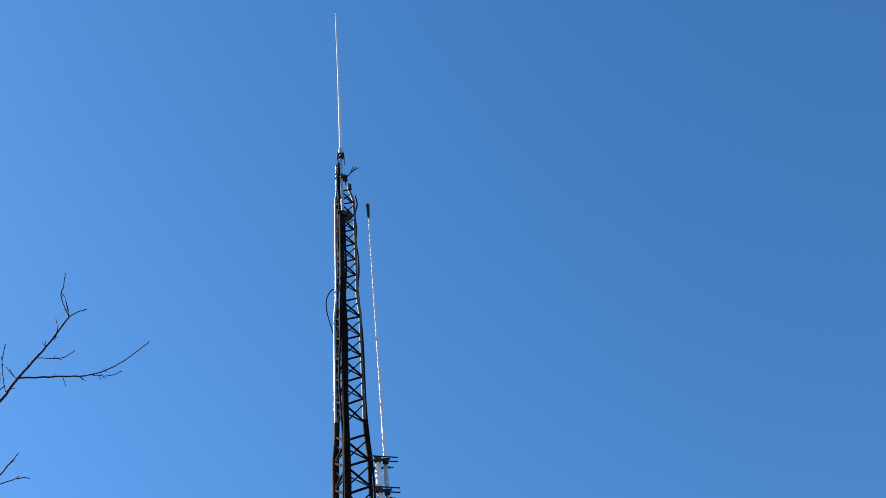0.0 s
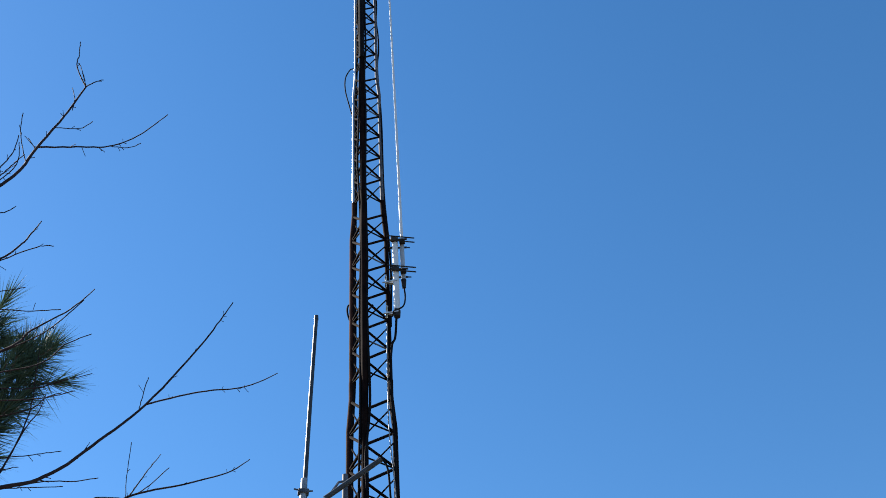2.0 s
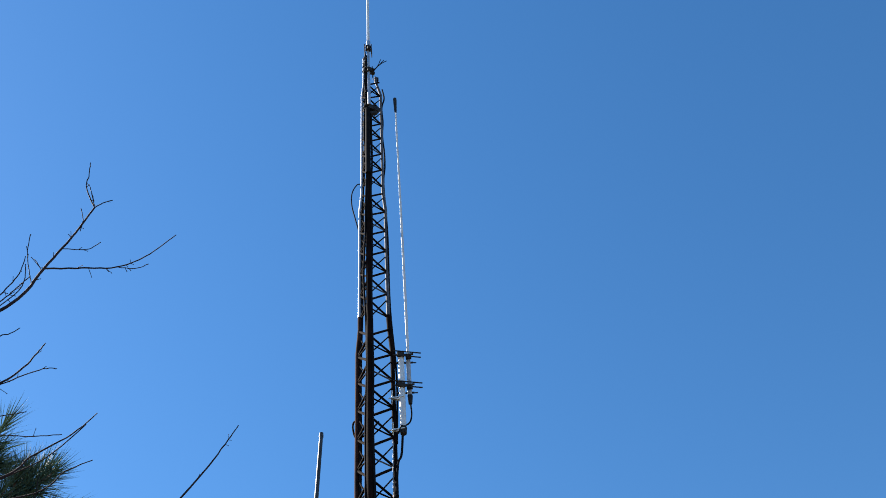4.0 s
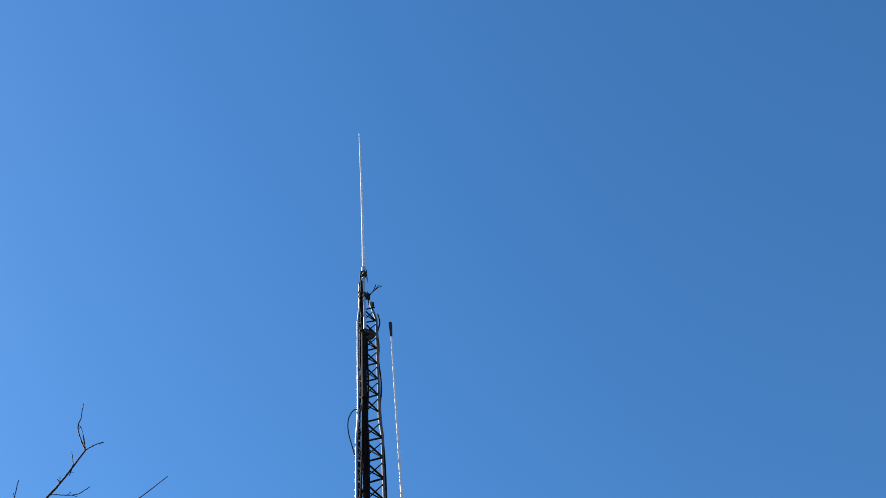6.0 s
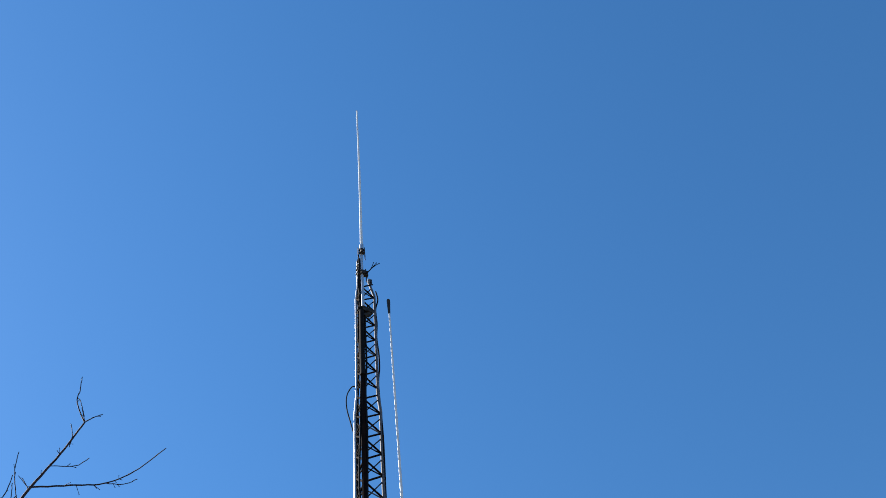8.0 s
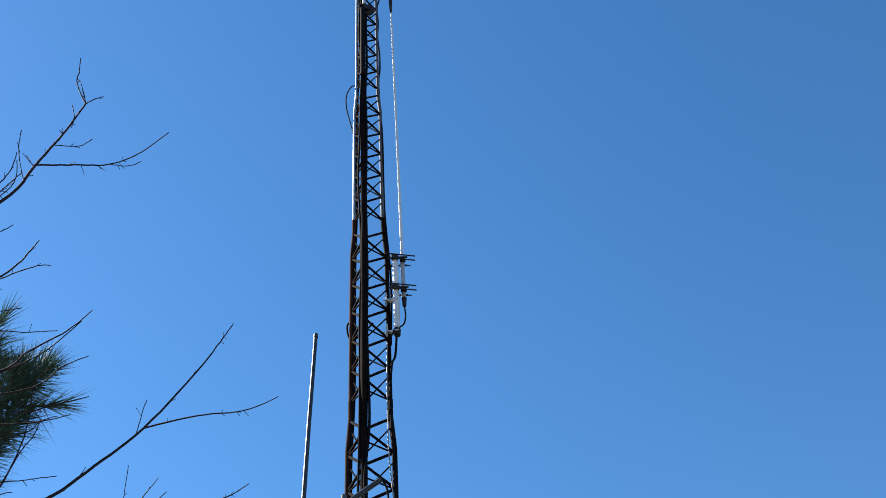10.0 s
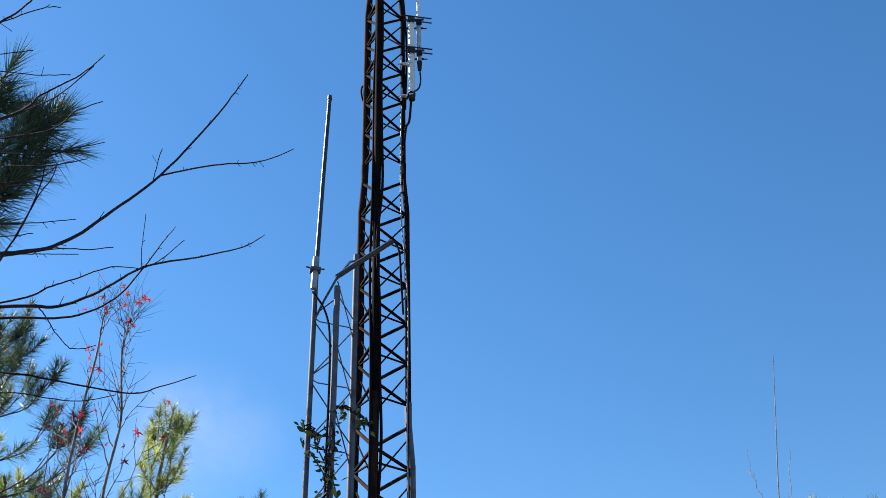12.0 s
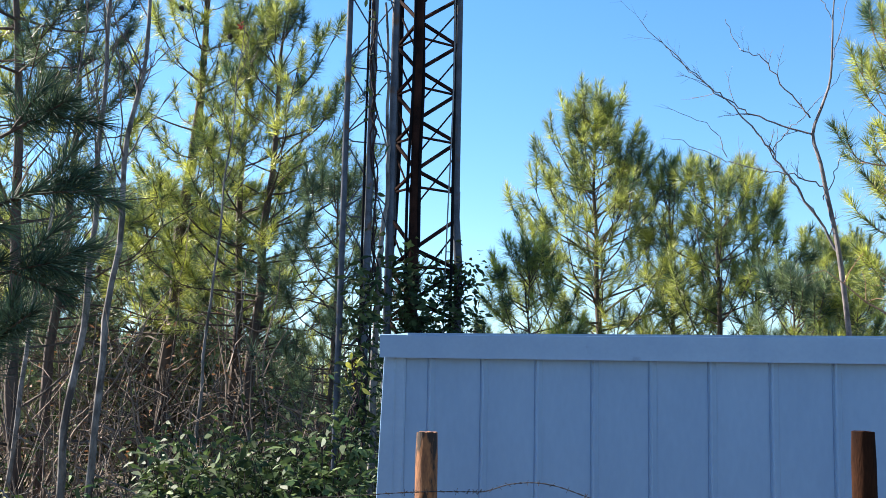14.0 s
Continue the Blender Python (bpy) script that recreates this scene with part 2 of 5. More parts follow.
# ---- ground ----
def ground_height(x, y):
    fall = min(max((y - 1.5) / 4.5, 0), 1)
    return -0.5 * fall * fall * (3 - 2 * fall)


def build_ground():
    axis = [-400, -200, -100, -60, -40] + [-28 + 1.0 * i for i in range(57)] + [40, 60, 100, 200, 400]
    verts, faces = [], []
    for y in axis:
        for x in axis:
            rough = 0.05 * noise.noise((x * 0.7, y * 0.7, 0)) if abs(x) < 30 and abs(y) < 30 else 0
            verts.append((x, y, ground_height(x, y) + rough))
    n = len(axis)
    for j in range(n - 1):
        for i in range(n - 1):
            faces.append((j * n + i, j * n + i + 1, (j + 1) * n + i + 1, (j + 1) * n + i))
    tagged(part("ground", (verts, faces), LITTER), "sloping ground covered in leaf litter and grass", "ground", kind="structure")


build_ground()

# ---- radio tower ----
TOWER = Vector((0, 9.1, 0))
LEG_TURNS = {"middle": -8.7, "right": 111.3, "left": 231.3}
JOINTS = [17.1, 14.1, 11.34, 8.56, 5.8, 3.02, 0.24, -0.6]
RADII = [0.184, 0.216, 0.249, 0.284, 0.316, 0.348, 0.38]
PIPES = [0.021, 0.024, 0.027, 0.029, 0.033, 0.036, 0.038]


def corner(which, r, z):
    a = radians(LEG_TURNS[which])
    aside = 0.0 if which == "left" else -0.02 if z > 11.3 else -0.013
    return Vector((TOWER.x + r * math.sin(a) + aside, TOWER.y - 0.6 * r * math.cos(a), z))


def rod(name, a, b, r, mat, parent, label="", sides=6):
    return under(parent, part(name, add_tube(geo(), [a, b], r, sides), mat, None, label))


def build_tower():
    tower = base("radio_tower", "tall three-legged lattice radio tower of rusting steel tube", "tower", (0, 9.1, -0.5))
    for s, r in enumerate(RADII):
        top, low = JOINTS[s], JOINTS[s + 1]
        before = RADII[s - 1] if s else r - 0.035
        pipe = PIPES[s]
        for which in LEG_TURNS:
            if s == 0:
                before = r - (0.085 if which == "right" else 0.035)
            # rusty sections: left leg takes the lit tone, others the shaded one
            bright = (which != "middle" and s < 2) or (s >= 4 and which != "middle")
            mat = GALVANISED if s < 2 and which == "left" else DULL_STEEL if s < 2 and which == "right" else GREY_LEG if bright and s < 2 else DULL_STEEL if bright else LIT_RUST if which == "left" else SHADE_RUST if s < 4 else RUSTED
            high = top + (0.66 if s == 0 and which == "left" else 0)
            stout = 1 if which != "middle" else 0.7 if s == 0 else 1.5 if s < 3 else 1.3
            pts = [corner(which, r, low), corner(which, r, top - 0.52), corner(which, r - (r - before) * 0.25, top - 0.42), corner(which, before + (r - before) * 0.25, top - 0.22), corner(which, before, top - 0.12), corner(which, before, high)]
            if s:
                pts[-1].z = top + 0.1
                radii = [pipe] * 5 + [pipe * 1.06]
            else:
                radii = [pipe] * 6
            leg = under(tower, part("leg", add_tube(geo(), pts, [q * stout for q in radii], 12), mat, None, "rusty tube leg" if mat in (RUSTED, LIT_RUST, SHADE_RUST) else "bare grey tube leg"))
            if s:
                for dz in (-0.03, 0.05):
                    bolt = geo()
                    c = corner(which, before, top + dz)
                    add_tube(bolt, [c + Vector((-pipe - 0.022, -0.01, 0)), c + Vector((pipe + 0.022, 0.01, 0))], 0.011, 6)
                    ob = part("bolt", bolt, BLACK_STEEL)
                    ob.parent = leg
                    ob.matrix_parent_inverse = Matrix.Translation(tower.location).inverted()
        inner = r - 0.004
        pitch = 0.424 if s else 0.405
        for k in range(6 if s else 7):
            z = top - 0.43 - pitch * k  # where two diagonals meet on the middle leg
            if z < low:
                continue
            squeeze = (before - r) * 0.6 if k == 0 else 0
            thick = 0.0135 + 0.0008 * s
            metal = SHADE_RUST if s < 4 else RUSTED
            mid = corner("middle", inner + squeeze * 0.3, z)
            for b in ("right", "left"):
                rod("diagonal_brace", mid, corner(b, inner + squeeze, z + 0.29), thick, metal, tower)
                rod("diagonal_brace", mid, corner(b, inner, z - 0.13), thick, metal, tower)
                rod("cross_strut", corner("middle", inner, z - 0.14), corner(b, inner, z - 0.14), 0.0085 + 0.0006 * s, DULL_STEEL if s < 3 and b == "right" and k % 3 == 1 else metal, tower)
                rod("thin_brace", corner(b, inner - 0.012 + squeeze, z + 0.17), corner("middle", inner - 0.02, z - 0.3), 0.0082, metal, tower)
            plate = geo()
            add_box(plate, Matrix.Translation(corner("middle", inner + 0.006, z)) @ pose(0, 0, 0, 0, 0, 20), (0.055, 0.012, 0.085))
            under(tower, part("gusset_plate", plate, metal))
    # mounting pipe and clamps at the top
    mast = geo()
    add_tube(mast, [(-0.03, 8.95, 16.0), (-0.045, 9.03, 18.0)], 0.025, 12)
    under(tower, part("mast_pipe", mast, GALVANISED, None, "bright galvanised mast pipe"))
    for z, wide in ((15.95, 0.15), (17.1, 0.12), (17.84, 0.06)):
        plate = geo()
        for dz in (-0.05, 0.06):
            x = -0.0196 * (z - 15.7)
            add_box(plate, pose(x, 9.0, z + dz, 4, 0, 12), (wide * 1.5, 0.05, 0.026))
            add_tube(plate, [(x + 0.05, 8.95, z + dz), (x + 0.06, 9.15, z + dz + 0.02)], 0.008, 6)
            add_tube(plate, [(x - 0.06, 8.95, z + dz), (x - 0.055, 9.15, z + dz - 0.02)], 0.008, 6)
        add_box(plate, pose(x, 8.985, z, 0, 0, 20), (wide * 0.6, 0.07, 0.1))
        under(tower, part("clamp", plate, BLACK_STEEL, None, "black bolted clamp"))
    sheath = add_tube(geo(), [corner("middle", 0.2, z) + Vector((-0.004, -0.02, 0)) for z in (14.2, 15.0, 15.9)], 0.04, 10)
    under(tower, part("cable_bundle", sheath, RUBBER, None, "bundle of black cables"))
    wedge = geo()
    add_box(wedge, pose(0.045, 8.99, 15.93, 0, 24, 10), (0.17, 0.06, 0.09))
    add_box(wedge, pose(0.03, 8.98, 15.8, 0, -30, 10), (0.12, 0.05, 0.05))
    under(tower, part("bracket", wedge, BLACK_STEEL, None, "black wedge bracket"))
    cap = geo()
    add_box(cap, pose(0.085, 9.14, 17.06, 0, 0, 10), (0.07, 0.05, 0.09))
    under(tower, part("leg_cap", cap, BLACK_STEEL))
    for k in range(4):
        bead = add_tube(geo(), [(-0.115 + 0.004 * k, 9.08, 17.22 + 0.13 * k), (-0.11 + 0.004 * k, 9.08, 17.3 + 0.13 * k)], [0.03, 0.022], 8)
        under(tower, part("pipe_clip", bead, BLACK_STEEL if k % 2 else GALVANISED))
    for k, (x, low) in enumerate(((-0.095, 15.9), (-0.075, 15.7), (-0.055, 16.1), (-0.1, 16.4))):
        run = add_tube(geo(), spline([(x - 0.005 * k, 9.02, 17.75 - 0.1 * k), (x + 0.012, 8.99, 17.3), (x - 0.006, 9.0, 16.8), (x + 0.02, 8.97, low)], 6), 0.011, 6)
        under(tower, part("feed_cable", run, RUBBER))
    for k in range(3):
        tail = geo()
        add_tube(tail, spline([(0.0, 9.0, 17.05), (0.06 + 0.01 * k, 8.98, 17.1 + 0.03 * k), (0.12 + 0.03 * k, 8.97, 17.24 + 0.03 * k), (0.16 + 0.05 * k, 8.96, 17.4 - 0.02 * k)], 4), 0.0065, 6)
        under(tower, part("loose_cable", tail, RUBBER))
    return tower


tower = build_tower()


def cable(name, label, points, r, mat=RUBBER, steps=6):
    return tagged(part(name, add_tube(geo(), spline(points, steps), r, 8), mat), label, "cable")


def leg_line(which, out, zs, dx=0.0, dy=0.0, wobble=0.012, seed=1):
    """Points down a tower leg, a little off it."""
    rng = np.random.default_rng(seed)
    pts = []
    for z in zs:
        s = max(i for i in range(7) if JOINTS[i] >= z or i == 0)
        p = corner(which, RADII[s] + out, z)
        pts.append(p + Vector((dx + rng.normal() * wobble, dy + rng.normal() * wobble, 0)))
    return pts


cable("coax_cable", "black coaxial cable tied along the tower leg", leg_line("middle", 0.03, [15.9 - 0.7 * i for i in range(20)], 0.045), 0.014)
cable("coax_cable", "black coaxial cable tied along the tower leg", leg_line("middle", 0.02, [16.0 - 0.8 * i for i in range(20)], -0.038, seed=9), 0.013)
# added black tube that stands for the shaded side of the left leg
cable("coax_cable", "black cable added down the left tower leg to darken its shaded side", leg_line("left", 0.0, [16.9 - 0.75 * i for i in range(20)], 0.036, -0.02, 0.006, seed=12), 0.017)
cable("coax_cable", "black coaxial cable hanging beside the upper tower leg", leg_line("right", 0.012, [16.75, 16.5, 16.2, 15.8, 15.4, 15.0, 14.6, 14.2], 0.022, seed=4) + leg_line("right", 0.0, [13.0, 11.6, 10.4, 9.4], 0.03, seed=5), 0.012)
cable("coax_cable", "black cable bulging out in a loop from the tower leg", [(-0.16, 9.25, 14.33), (-0.22, 9.2, 14.24), (-0.285, 9.17, 14.0), (-0.285, 9.17, 13.72), (-0.23, 9.2, 13.42), (-0.18, 9.25, 13.2)], 0.0085)
cable("coax_cable", "pale cable running down inside the tower", [(0.2, 8.98, 9.3), (0.19, 8.97, 8.9), (0.185, 8.95, 8.3), (0.19, 8.93, 7.8), (0.23, 8.92, 7.2), (0.25, 8.93, 6.6), (0.235, 8.95, 5.6), (0.24, 8.97, 4.0), (0.2, 9.0, 2.4), (0.19, 9.02, 0.6), (0.2, 9.02, -0.45)], 0.006, PALE_CABLE)
cable("coax_cable", "black feeder cable sagging in a loop round the tower legs", [(0.31, 9.05, 9.6), (0.3, 9.0, 9.35), (0.28, 8.98, 9.1), (0.24, 8.95, 8.95), (0.22, 8.98, 8.5), (0.24, 8.95, 7.5), (0.24, 8.98, 5.5), (0.25, 9.0, 3.0), (0.24, 9.03, 0.0), (0.24, 9.03, -0.45)], 0.013)
cable("coax_cable", "short black cable loop bulging from a tower leg", [(-0.19, 9.27, 9.85), (-0.235, 9.22, 9.78), (-0.24, 9.2, 9.66), (-0.2, 9.22, 9.55), (-0.1, 9.1, 9.5), (0.05, 9.0, 9.6)], 0.011)

# ---- antennas ----
def build_top_whip():
    whip = base("whip_antenna", "tall white fibreglass whip antenna on the tower top", "antenna", (-0.045, 9.03, 18.0))
    g = add_tube(geo(), [(-0.04, 9.03, 17.95), (-0.046, 9.03, 19.6), (-0.058, 9.03, 21.5), (-0.09, 9.03, 24.33)], [0.026, 0.024, 0.021, 0.015], 12)
    under(whip, part("whip", g, WHITE_TUBE))
    under(whip, part("ferrule", add_tube(geo(), [(-0.04, 9.03, 17.9), (-0.041, 9.03, 18.12)], 0.038, 12), GALVANISED, None, "metal ferrule"))
    under(whip, part("tip_cap", add_tube(geo(), [(-0.09, 9.03, 24.32), (-0.0905, 9.03, 24.36)], [0.017, 0.012], 10), GALVANISED))


build_top_whip()


def build_side_antenna():
    ant = base("side_antenna", "white fibreglass antenna clamped to a standoff beside the tower", "antenna", (0.3, 8.96, 9.4))
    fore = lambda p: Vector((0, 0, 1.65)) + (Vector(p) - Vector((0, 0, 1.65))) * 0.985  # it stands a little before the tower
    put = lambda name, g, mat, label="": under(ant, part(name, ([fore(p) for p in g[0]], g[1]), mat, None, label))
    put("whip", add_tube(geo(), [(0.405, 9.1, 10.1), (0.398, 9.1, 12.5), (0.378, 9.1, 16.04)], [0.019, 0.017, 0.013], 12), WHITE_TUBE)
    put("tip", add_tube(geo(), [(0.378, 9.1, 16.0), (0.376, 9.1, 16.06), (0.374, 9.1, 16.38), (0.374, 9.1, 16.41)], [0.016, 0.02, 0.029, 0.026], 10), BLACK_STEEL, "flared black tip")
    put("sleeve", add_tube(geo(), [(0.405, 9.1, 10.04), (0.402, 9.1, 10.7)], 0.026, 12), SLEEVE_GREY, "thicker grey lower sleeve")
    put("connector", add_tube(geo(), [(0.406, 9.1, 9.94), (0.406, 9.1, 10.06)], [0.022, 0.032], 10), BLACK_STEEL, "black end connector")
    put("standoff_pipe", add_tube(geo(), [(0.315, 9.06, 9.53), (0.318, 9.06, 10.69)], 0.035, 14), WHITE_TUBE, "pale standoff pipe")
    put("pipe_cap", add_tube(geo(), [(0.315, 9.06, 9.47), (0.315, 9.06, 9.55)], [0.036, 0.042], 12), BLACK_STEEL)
    for z in (10.64, 10.16):
        g = geo()
        for dy in (-0.06, 0.08):
            add_box(g, pose(0.36, 9.08 + dy, z, 0, 90, -3), (0.022, 0.014, 0.2))
        for dz in (-0.03, 0.04):
            add_tube(g, [(0.22, 9.0, z + dz + 0.01), (0.55, 9.03, z + dz - 0.01)], 0.009, 6)
        add_tube(g, [(0.26, 9.15, z), (0.5, 9.18, z + 0.02)], 0.008, 6)
        add_box(g, pose(0.31, 9.02, z, 0, 0, 10), (0.085, 0.04, 0.05))
        add_box(g, pose(0.405, 9.06, z, 0, 0, -10), (0.065, 0.04, 0.05))
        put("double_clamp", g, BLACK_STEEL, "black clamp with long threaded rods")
    for z in (10.02, 9.55):
        g = geo()
        add_box(g, pose(0.255, 9.1, z, 0, 90, 15), (0.03, 0.03, 0.13))
        add_tube(g, [(0.16, 9.06, z - 0.03), (0.33, 9.02, z - 0.03)], 0.01, 6)
        add_tube(g, [(0.2, 9.2, z + 0.03), (0.2, 9.0, z + 0.03)], 0.01, 6)
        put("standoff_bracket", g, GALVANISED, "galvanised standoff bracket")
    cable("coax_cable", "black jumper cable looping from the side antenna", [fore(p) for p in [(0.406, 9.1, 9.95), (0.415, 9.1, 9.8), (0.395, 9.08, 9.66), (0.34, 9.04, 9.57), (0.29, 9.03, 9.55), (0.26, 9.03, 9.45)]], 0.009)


build_side_antenna()

# ---- second, short lattice mast ----
def build_short_mast():
    mast = base("lattice_mast", "short weathered grey lattice mast overgrown by a vine", "mast", (-0.47, 8.64, -0.5))
    A, B, C = Vector((-0.625, 8.64, 0)), Vector((-0.419, 8.54, 0)), Vector((-0.26, 8.8, 0))
    put = lambda name, g, mat, label="": under(mast, part(name, g, mat, None, label))
    up = lambda p, z, lean=0.004: Vector((p.x + lean * (z - 3), p.y, z))
    tops = {0: 7.15, 1: 6.77, 2: 7.28}
    for i, p in enumerate((A, B, C)):
        r = 0.025 if i == 0 else 0.03
        put("leg", add_tube(geo(), [up(p, -0.5), up(p, 3.0), up(p, tops[i])], [r * 1.1, r, r * 0.95], 12), DULL_STEEL)
    for k in range(12):
        z = -0.18 + k * 0.61
        for p, q, one, two in ((A, B, 0.0, 0.12), (A, B, -0.06, -0.42), (A, C, 0.0, 0.55), (B, C, 0.16, 0.02), (B, C, 0.3, -0.2)):
            if z + max(one, two) < 6.95 and z + min(one, two) > -0.5:
                put("brace", add_tube(geo(), [up(p, z + one), up(q, z + two)], 0.0062, 6), DULL_STEEL)
        a, c = up(A, z - 0.03), up(C, z - 0.08)
        if z < 6.9:
            put("rung", add_tube(geo(), [a, a.lerp(c, 0.15) - Vector((0, 0, 0.02)), a.lerp(c, 0.85) + Vector((0, 0, 0.02)), c], 0.0055, 6), DULL_STEEL)
    arm = add_tube(geo(), [(-0.42, 8.6, 6.91), (0.1, 8.58, 7.3)], 0.025, 12)
    put("side_arm", arm, GREY_TUBE, "slanting dark grey tube arm")
    put("stay", add_tube(geo(), [(-0.61, 8.62, 6.45), (-0.52, 8.62, 6.68), (-0.4, 8.6, 6.93)], 0.012, 6), DULL_STEEL)
    put("stay", add_tube(geo(), [(-0.26, 8.78, 7.2), (-0.3, 8.7, 7.14), (-0.42, 8.6, 6.88)], 0.012, 6), DULL_STEEL)
    cable("coax_cable", "black cable drooping from the arm of the short mast", [(0.1, 8.58, 7.32), (0.16, 8.6, 7.2), (0.18, 8.65, 6.9), (0.2, 8.75, 6.6)], 0.01)
    cable("coax_cable", "thin black cable strung down the short mast", [(-0.63, 8.6, 6.75), (-0.5, 8.56, 6.5), (-0.45, 8.52, 6.1), (-0.45, 8.52, 5.0), (-0.46, 8.52, 3.0), (-0.46, 8.52, 0.5), (-0.46, 8.52, -0.5)], 0.01)


build_short_mast()


def build_pole_antenna():
    ant = base("pole_antenna", "grey pole antenna clamped to the short lattice mast", "antenna", (-0.65, 8.63, 6.8))
    put = lambda name, g, mat, label="": under(ant, part(name, g, mat, None, label))
    put("pole", add_tube(geo(), [(-0.615, 8.63, 6.8), (-0.585, 8.63, 8.0), (-0.552, 8.63, 9.09)], [0.022, 0.021, 0.02], 12), GREY_TUBE)
    put("end_cap", add_tube(geo(), [(-0.552, 8.63, 9.08), (-0.551, 8.63, 9.13)], [0.025, 0.022], 12), GREY_TUBE)
    put("sleeve", add_tube(geo(), [(-0.623, 8.58, 6.77), (-0.612, 8.58, 7.11)], 0.029, 12), GREY_LEG, "thick galvanised sleeve")
    for z in (6.97,):
        g = geo()
        add_box(g, pose(-0.615, 8.58, z, 0, 0, 8), (0.1, 0.08, 0.035))
        add_tube(g, [(-0.7, 8.55, z + 0.02), (-0.61, 8.56, z), (-0.53, 8.58, z + 0.01)], 0.008, 6)
        put("clamp", g, DULL_STEEL)


build_pole_antenna()

# ---- shed ----
SHED = Vector((-0.193, 6.317, 0))
ALONG, BACK = Vector((0.953, -0.3025, 0)), Vector((0.3025, 0.953, 0))
SHED_TURN = -17.61
EAVE, FLOOR, LENGTH, DEPTH = 1.78, -0.55, 5.2, 2.1


def on_shed(s, d, z):
    """s along the front wall, d behind it."""
    return SHED + ALONG * s + BACK * d + Vector((0, 0, z))


def shed_box(name, s0, s1, d0, d1, z0, z1, mat, parent, label=""):
    m = Matrix.Translation(on_shed((s0 + s1) / 2, (d0 + d1) / 2, (z0 + z1) / 2)) @ pose(0, 0, 0, 0, 0, SHED_TURN)
    return under(parent, part(name, add_box(geo(), m, (s1 - s0, d1 - d0, z1 - z0)), mat, None, label, False))


def build_shed():
    shed = base("equipment_shed", "ribbed steel equipment shed, blue-grey from skylight in the paint, with a plain eave trim", "shed", SHED + Vector((0, 0, FLOOR)))
    # front backing is coloured black as shadow for the gaps round the panels
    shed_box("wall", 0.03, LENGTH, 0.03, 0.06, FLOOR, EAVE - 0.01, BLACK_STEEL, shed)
    shed_box("wall", 0.03, LENGTH, DEPTH - 0.04, DEPTH, FLOOR, EAVE - 0.1, SHED_PAINT, shed)
    shed_box("wall", 0.02, 0.06, 0.062, DEPTH - 0.042, FLOOR, EAVE - 0.06, SHED_PAINT, shed)
    shed_box("wall", LENGTH - 0.04, LENGTH, 0.062, DEPTH - 0.042, FLOOR, EAVE - 0.06, SHED_PAINT, shed)
    roof = geo()
    m = Matrix.Translation(on_shed(LENGTH / 2, DEPTH / 2, EAVE - 0.035)) @ pose(0, 0, 0, -1.5, 0, SHED_TURN)
    add_box(roof, m, (LENGTH + 0.06, DEPTH + 0.1, 0.03))
    under(shed, part("roof", roof, SHED_PAINT, None, "", False))
    edges = [0.145, 0.32] + [0.32 + 0.305 * k for k in range(1, 16)]
    turn = pose(0, 0, 0, 0, 0, SHED_TURN)
    for a, b in zip(edges, edges[1:]):
        # a flat pan with a raised seam along its further edge
        prof = [(a, 0.003), (b - 0.05, 0.004), (b - 0.046, 0.0075), (b - 0.042, 0.007), (b - 0.035, -0.009), (b - 0.024, -0.0105), (b - 0.006, 0.002), (b - 0.0005, 0.003)]
        verts, faces = [], []
        for z in (FLOOR, EAVE - 0.1):
            verts += [on_shed(s, d, z) for s, d in prof] + [on_shed(b - 0.0005, 0.024, z), on_shed(a, 0.024, z)]
        n = len(prof) + 2
        for k in range(n):
            j = (k + 1) % n
            faces.append((k, j, n + j, n + k))
        faces += [tuple(reversed(range(n))), tuple(range(n, 2 * n))]
        under(shed, part("panel", (verts, faces), SHED_PAINT, None, "", False))
    # bent corner flashing that flares out a little towards its foot
    verts, faces = [], []
    rows = 8
    for i in range(rows + 1):
        z = FLOOR + (EAVE - 0.1 - FLOOR) * i / rows
        out = 0.012 - 0.033 * (EAVE - 0.14 - z) + 0.003 * noise.noise((z * 3, 0, 8))
        verts += [on_shed(u, d, z) for u, d in ((0.1445, 0.0), (0.135, -0.006), (0.085, -0.001), (0.078, -0.007), (out + 0.004, -0.006), (out, -0.002), (out, 0.14), (out + 0.02, 0.14), (out + 0.022, 0.018), (0.1445, 0.018))]
        if i:
            faces += [((i - 1) * 10 + k, (i - 1) * 10 + (k + 1) % 10, i * 10 + (k + 1) % 10, i * 10 + k) for k in range(10)]
    faces += [tuple(reversed(range(10))), tuple(rows * 10 + k for k in range(10))]
    under(shed, part("corner_trim", (verts, faces), SHED_TRIM, None, "bent corner flashing", False))
    # the eave trim has a slightly dented upper edge
    verts, faces = [], []
    steps = 60
    for i in range(steps + 1):
        s = 0.002 + (LENGTH + 0.028) * i / steps
        dent = 0.004 * noise.noise((s * 2.2, 0, 3)) - 0.005 * math.exp(-((s - 0.3) / 0.12) ** 2)
        for d, z in ((-0.05, EAVE - 0.13), (-0.052, EAVE - 0.004 + dent), (-0.046, EAVE + dent), (0.05, EAVE + dent), (0.05, EAVE - 0.03), (-0.04, EAVE - 0.124)):
            verts.append(on_shed(s, d, z))
        if i:
            for k in range(6):
                j = (k + 1) % 6
                faces.append(((i - 1) * 6 + k, (i - 1) * 6 + j, i * 6 + j, i * 6 + k))
    faces += [tuple(range(6)), tuple(steps * 6 + k for k in reversed(range(6)))]
    under(shed, part("eave_trim", (verts, faces), SHED_TRIM, None, "plain folded eave trim", False))


build_shed()

